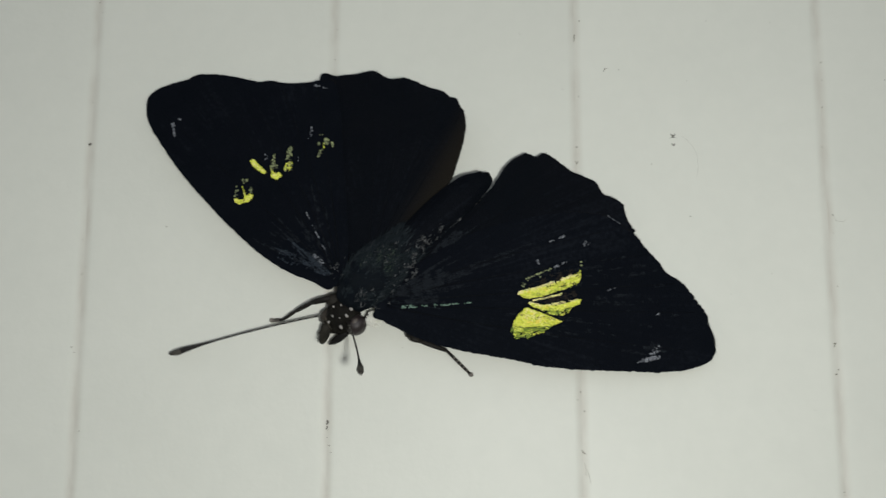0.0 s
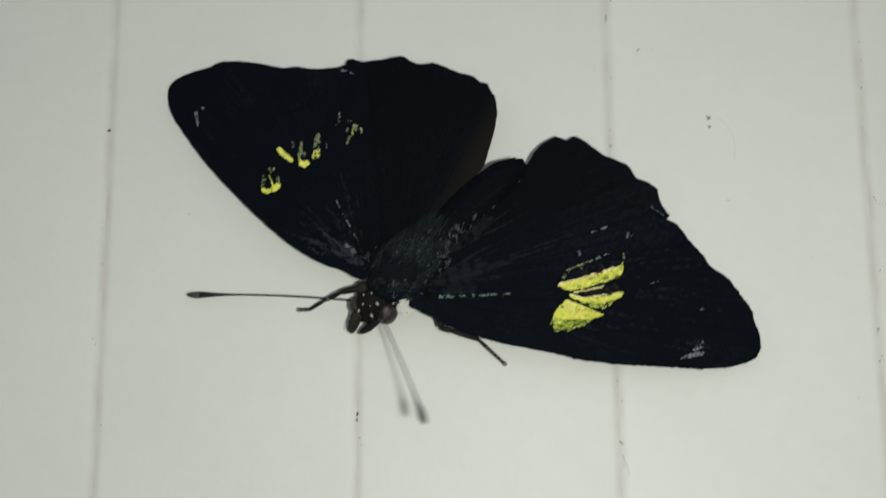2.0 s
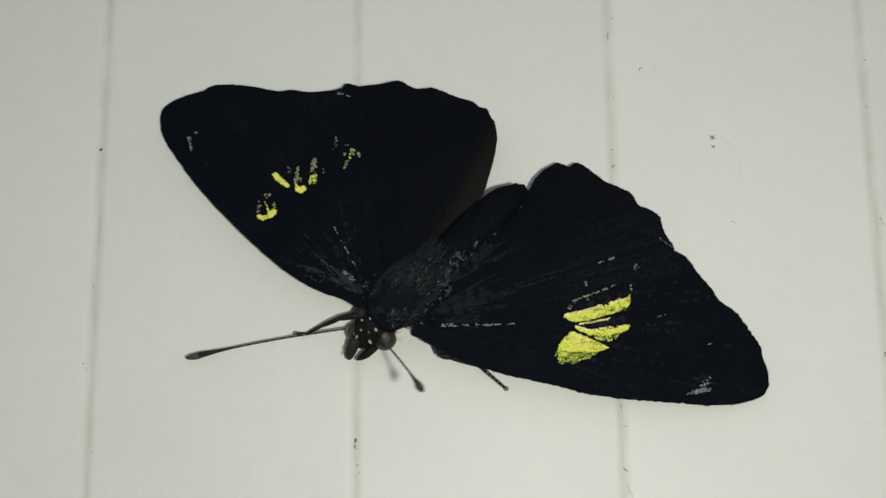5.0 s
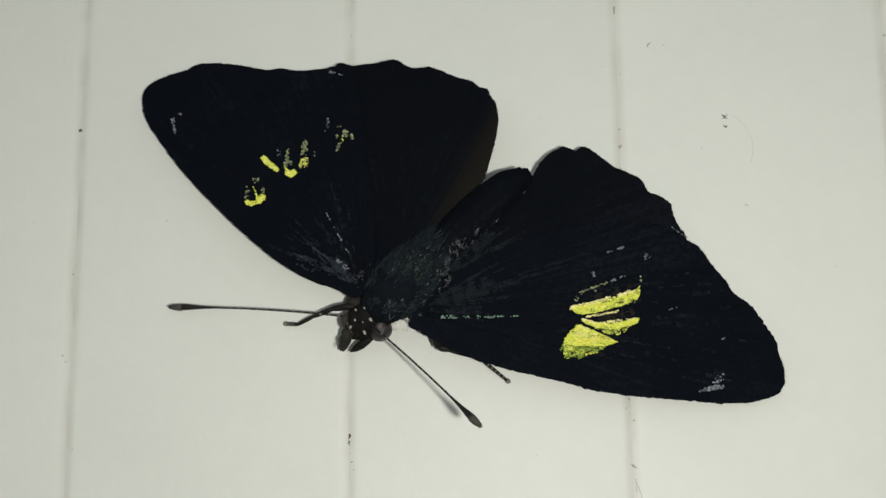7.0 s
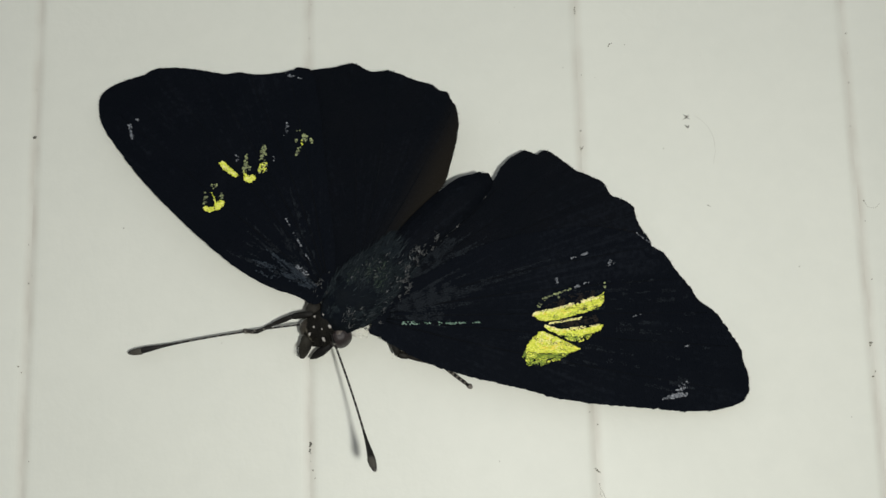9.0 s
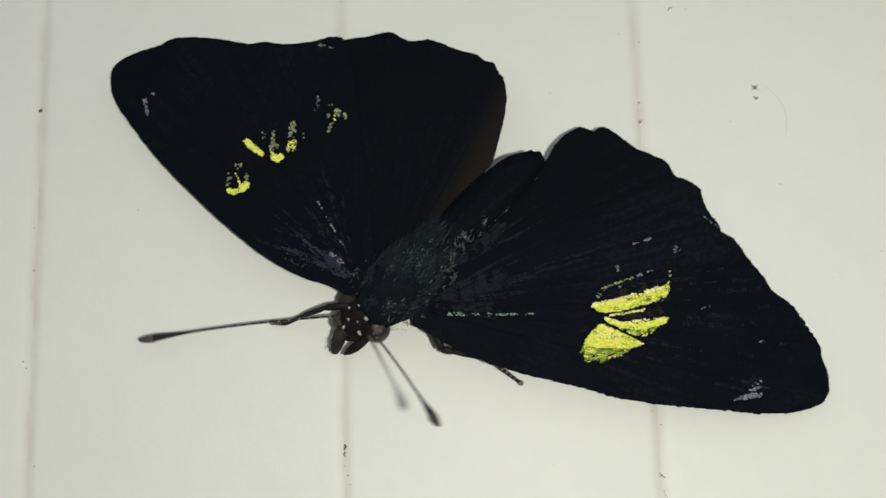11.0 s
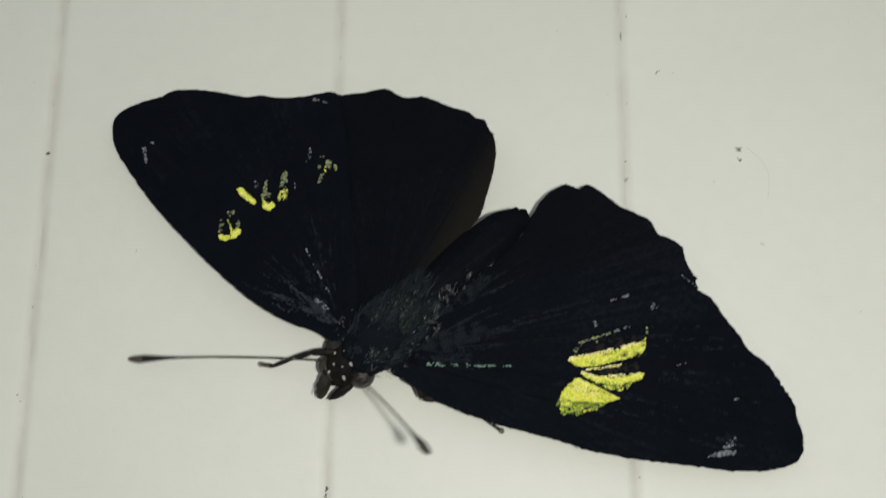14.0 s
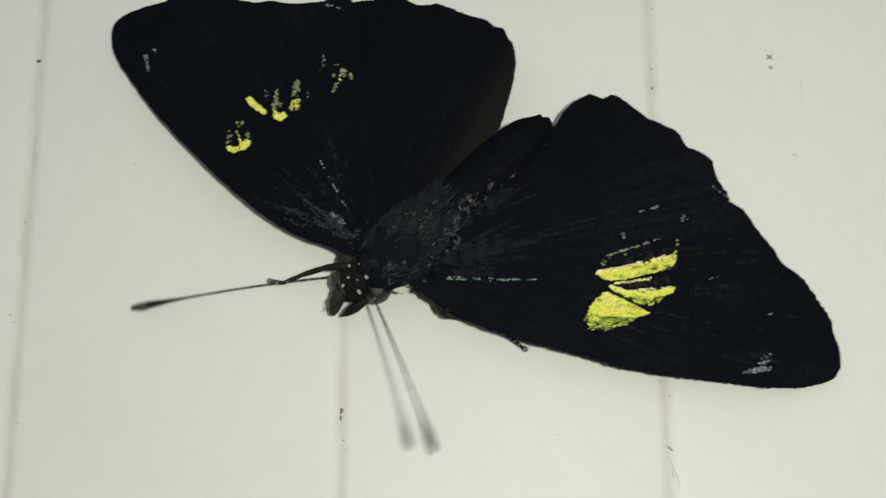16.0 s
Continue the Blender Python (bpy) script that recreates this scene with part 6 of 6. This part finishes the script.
    walk(left_antenna, [(t, aimed(u, v, h, turn, tilt)) for t, u, v, h, turn, tilt in (
        (0, -0.1, -10.8, 18.0, -65.1, 65.0), (0.1, 2.1, -9.9, 17.7, -44.8, 62.4), (0.2, 6.3, -11.5, 14.4, -35.8, 41.8),
        (0.3, 7.8, -12.7, 11.6, -36.4, 28.9), (0.4, 1.7, -17.1, 11.9, -69.5, 30.0), (0.5, 0.2, -14.9, 15.2, -73.4, 45.9),
        (0.6, -0.4, -11.7, 17.5, -70.6, 61.1), (0.7, 1.1, -10.6, 17.7, -55.6, 62.4), (0.8, 6.9, -12.6, 12.7, -38.5, 33.7),
        (0.9, 7.6, -13.3, 11.2, -39.0, 26.9), (1, 3.1, -15.6, 13.0, -61.0, 35.2), (1.1, 1.4, -13.7, 15.7, -64.7, 48.8),
        (1.2, 4.2, -13.0, 14.8, -49.3, 43.9), (1.3, 5.7, -15.1, 11.1, -50.3, 26.5), (1.4, 3.6, -18.1, 6.6, -64.2, 8.4),
        (1.5, 0.9, -18.3, 9.7, -74.6, 20.8), (1.6, -1.4, -11.5, 17.7, -78.1, 62.6), (1.7, 1.8, -10.3, 17.5, -50.0, 60.9),
        (1.8, 6.4, -11.8, 13.9, -37.3, 39.2), (1.9, 7.8, -12.5, 11.6, -36.1, 28.6), (2, 1.7, -15.3, 14.0, -66.3, 39.9),
        (2.1, -0.1, -12.9, 16.6, -71.2, 54.6), (2.2, 0.1, -10.6, 17.9, -63.1, 63.9), (2.3, 2.6, -10.3, 17.2, -45.9, 58.5),
        (2.4, 7.2, -13.8, 10.7, -42.1, 25.0), (2.5, 4.5, -16.8, 9.1, -58.7, 18.3), (2.6, 1.2, -15.5, 13.9, -69.2, 39.1),
        (2.7, 0.1, -13.7, 15.9, -72.1, 50.2), (2.8, 3.3, -11.4, 16.2, -47.7, 52.2), (2.9, 5.7, -12.9, 13.4, -44.2, 37.1),
        (3, 6.4, -15.2, 9.5, -48.9, 19.8), (3.1, 3.9, -16.8, 9.8, -60.8, 21.3), (3.2, -0.2, -12.7, 16.7, -71.7, 54.9),
        (3.3, 0.3, -11.2, 17.4, -64.7, 60.4), (3.4, 4.6, -12.3, 14.7, -46.0, 43.5), (3.5, 6.3, -13.9, 11.5, -45.6, 28.3),
        (3.6, 1.6, -17.4, 10.5, -70.8, 23.8), (3.7, 0.3, -15.6, 14.0, -73.6, 39.6), (3.8, 2.5, -13.1, 15.3, -57.7, 47.0),
        (3.9, 4.7, -13.4, 13.5, -49.7, 37.7), (4, 5.1, -15.7, 9.8, -54.6, 21.4), (4.1, 3.0, -17.8, 7.3, -66.3, 11.0),
        (4.2, 0.5, -17.0, 10.9, -74.8, 26.4), (4.3, -1.3, -11.1, 17.7, -76.1, 62.7), (4.4, 1.8, -10.0, 17.5, -50.0, 60.9),
        (4.5, 6.0, -11.4, 14.1, -37.9, 40.8), (4.6, 7.5, -12.1, 11.9, -36.3, 30.1), (4.7, 3.0, -14.4, 13.5, -59.3, 38.2),
        (4.8, 0.4, -13.3, 15.9, -69.5, 50.4), (4.9, -0.0, -11.1, 17.4, -66.5, 60.6), (5, 1.5, -10.1, 17.5, -52.5, 61.1),
        (5.1, 4.8, -11.7, 14.0, -43.5, 41.8), (5.2, 6.0, -14.8, 10.0, -49.4, 22.3), (5.3, 3.3, -16.1, 10.8, -62.0, 25.8),
        (5.4, 0.9, -14.7, 14.5, -69.9, 42.3), (5.5, 0.7, -13.0, 16.0, -67.1, 51.1), (5.6, 3.6, -11.4, 15.8, -47.0, 50.0),
        (5.7, 5.7, -12.8, 13.2, -44.6, 35.9), (5.8, 5.8, -13.5, 12.4, -46.6, 32.4), (5.9, 5.6, -15.2, 10.1, -51.8, 22.3),
        (6, 0.9, -17.1, 11.3, -73.1, 27.3), (6.1, 0.4, -14.9, 14.5, -72.5, 42.5), (6.2, 0.1, -12.7, 16.5, -70.1, 53.6),
        (6.3, 1.2, -11.9, 16.6, -61.7, 54.6), (6.4, 6.0, -14.2, 11.2, -47.9, 27.1), (6.5, 4.7, -16.3, 9.0, -57.5, 17.8),
        (6.6, 1.6, -16.0, 12.5, -68.6, 32.5), (6.7, 0.6, -14.9, 14.3, -71.5, 41.2), (6.8, 1.3, -12.1, 16.4, -61.7, 53.3),
        (6.9, 3.7, -12.1, 15.3, -49.7, 46.5), (7, 5.9, -12.9, 12.7, -44.4, 33.5), (7.1, 6.2, -13.8, 11.3, -46.3, 27.4),
        (7.2, 1.2, -15.9, 12.8, -70.1, 34.1), (7.3, 0.4, -13.9, 15.3, -70.8, 46.7), (7.4, 0.4, -12.1, 16.7, -67.0, 55.1),
        (7.5, 2.6, -11.9, 16.0, -53.9, 50.5), (7.6, 6.2, -14.3, 10.6, -48.0, 24.3), (7.7, 4.1, -16.5, 8.9, -60.2, 17.5),
        (7.8, 1.4, -16.4, 11.8, -70.2, 29.6), (7.9, 0.6, -14.8, 14.3, -71.5, 41.4), (8, 1.8, -12.1, 16.1, -59.2, 51.3),
        (8.1, 4.3, -13.1, 13.9, -51.3, 39.3), (8.2, 6.2, -14.6, 9.8, -49.2, 21.3), (8.3, 3.2, -15.9, 10.7, -62.2, 25.2),
        (8.4, 0.6, -15.7, 12.9, -72.8, 34.9), (8.5, 0.2, -13.5, 15.5, -71.4, 48.0), (8.6, 0.6, -12.0, 16.5, -66.0, 54.2),
        (8.7, 3.5, -12.8, 13.9, -53.3, 41.1), (8.8, 5.3, -15.0, 10.1, -52.9, 22.6), (8.9, 3.1, -15.9, 10.7, -62.7, 25.2),
        (9, 1.0, -15.3, 13.4, -70.0, 36.8), (9.1, 0.9, -13.3, 15.4, -67.2, 47.3), (9.2, 2.4, -11.9, 15.9, -55.3, 50.1),
        (9.3, 4.7, -12.3, 14.0, -46.8, 40.0), (9.4, 6.0, -13.2, 12.0, -45.4, 30.4), (9.5, 3.6, -14.7, 12.1, -57.8, 31.3),
        (9.6, 0.7, -14.7, 14.1, -70.4, 40.4), (9.7, 0.3, -12.8, 16.0, -69.1, 50.9), (9.8, 1.4, -11.8, 16.3, -60.1, 52.9),
        (9.9, 4.3, -12.9, 13.3, -50.4, 37.4), (10, 5.0, -15.3, 9.7, -54.2, 21.0), (10.1, 2.6, -16.3, 10.4, -65.0, 23.7),
        (10.2, 0.8, -15.5, 13.1, -70.8, 35.5), (10.3, 0.7, -12.8, 15.9, -66.3, 49.9), (10.4, 4.2, -12.1, 14.7, -47.8, 43.3),
        (10.5, 5.6, -13.7, 11.6, -48.1, 28.9), (10.6, 4.4, -16.2, 8.5, -58.4, 15.8), (10.7, 2.6, -17.2, 8.3, -66.6, 15.2),
        (10.8, 0.0, -13.9, 15.2, -72.3, 45.8), (10.9, -0.0, -12.4, 16.4, -69.9, 53.1), (11, 2.1, -11.7, 16.1, -56.1, 51.2),
        (11.1, 4.6, -12.6, 13.9, -48.6, 39.3), (11.2, 3.3, -17.5, 5.2, -64.9, 3.1), (11.3, 1.8, -18.2, 5.2, -71.2, 3.0),
        (11.4, -0.5, -16.0, 12.8, -77.9, 34.1), (11.5, -1.0, -13.9, 15.4, -78.2, 47.0), (11.6, 2.3, -11.5, 16.1, -54.7, 51.5),
        (11.7, 4.9, -12.5, 13.7, -47.1, 38.4), (11.8, 6.2, -14.9, 8.4, -49.9, 15.3), (11.9, 3.7, -16.9, 6.9, -62.4, 9.7),
        (12, -0.9, -14.8, 14.4, -78.6, 41.9), (12.1, -1.1, -12.3, 16.6, -76.4, 54.3), (12.2, 0.9, -10.9, 17.0, -60.2, 57.0),
        (12.3, 4.2, -11.6, 15.0, -46.8, 44.8), (12.4, 5.0, -16.4, 5.7, -57.0, 5.1), (12.5, 2.6, -17.7, 4.6, -67.9, 0.6),
        (12.6, -0.3, -15.8, 13.0, -76.7, 35.0), (12.7, -0.8, -13.1, 16.0, -76.0, 50.4), (12.8, 3.1, -10.8, 16.2, -48.2, 51.7),
        (12.9, 5.6, -11.2, 14.2, -40.1, 40.6), (13, 6.7, -14.1, 9.2, -46.3, 18.7), (13.1, 4.1, -16.2, 8.7, -60.1, 16.8),
        (13.2, 0.0, -13.7, 15.3, -72.8, 46.4), (13.3, 0.0, -11.7, 16.7, -69.2, 55.3), (13.4, 0.7, -10.4, 17.3, -60.9, 59.6),
        (13.5, 2.8, -10.2, 16.6, -48.3, 54.5), (13.6, 4.9, -13.0, 13.2, -49.6, 35.9), (13.7, 2.1, -13.3, 14.7, -61.9, 43.5),
        (13.8, 0.1, -12.9, 15.8, -71.2, 49.5), (13.9, 0.0, -12.4, 16.2, -70.8, 52.1), (14, 3.3, -10.6, 16.1, -47.4, 51.5),
        (14.1, 5.7, -11.9, 13.4, -43.4, 37.1), (14.2, 7.0, -13.5, 9.8, -44.6, 20.9), (14.3, 4.5, -16.0, 8.5, -58.6, 15.7),
        (14.4, 0.4, -13.0, 15.6, -70.0, 48.3), (14.5, 0.5, -11.5, 16.7, -65.6, 54.9), (14.6, 3.3, -10.8, 16.0, -48.7, 50.6),
        (14.7, 5.7, -11.9, 13.4, -43.7, 36.8), (14.8, 4.1, -16.5, 7.7, -61.2, 12.5), (14.9, 2.1, -16.3, 10.6, -68.1, 24.5),
        (15, 0.3, -13.2, 15.5, -71.4, 47.6), (15.1, -0.1, -11.4, 16.9, -69.3, 56.5), (15.2, 4.9, -11.6, 14.3, -45.5, 41.5),
        (15.3, 6.5, -12.9, 11.4, -44.3, 27.7), (15.4, 3.8, -16.7, 7.2, -62.4, 10.9), (15.5, 1.3, -17.1, 9.4, -72.0, 19.5),
        (15.6, -0.5, -12.2, 16.5, -73.5, 53.5), (15.7, -0.0, -11.1, 17.1, -67.8, 57.6), (15.8, 4.1, -11.8, 14.7, -49.1, 43.3),
        (15.9, 5.9, -13.0, 11.9, -46.4, 29.9), (16, 1.8, -16.0, 11.3, -68.5, 27.4),
    )])


motions()
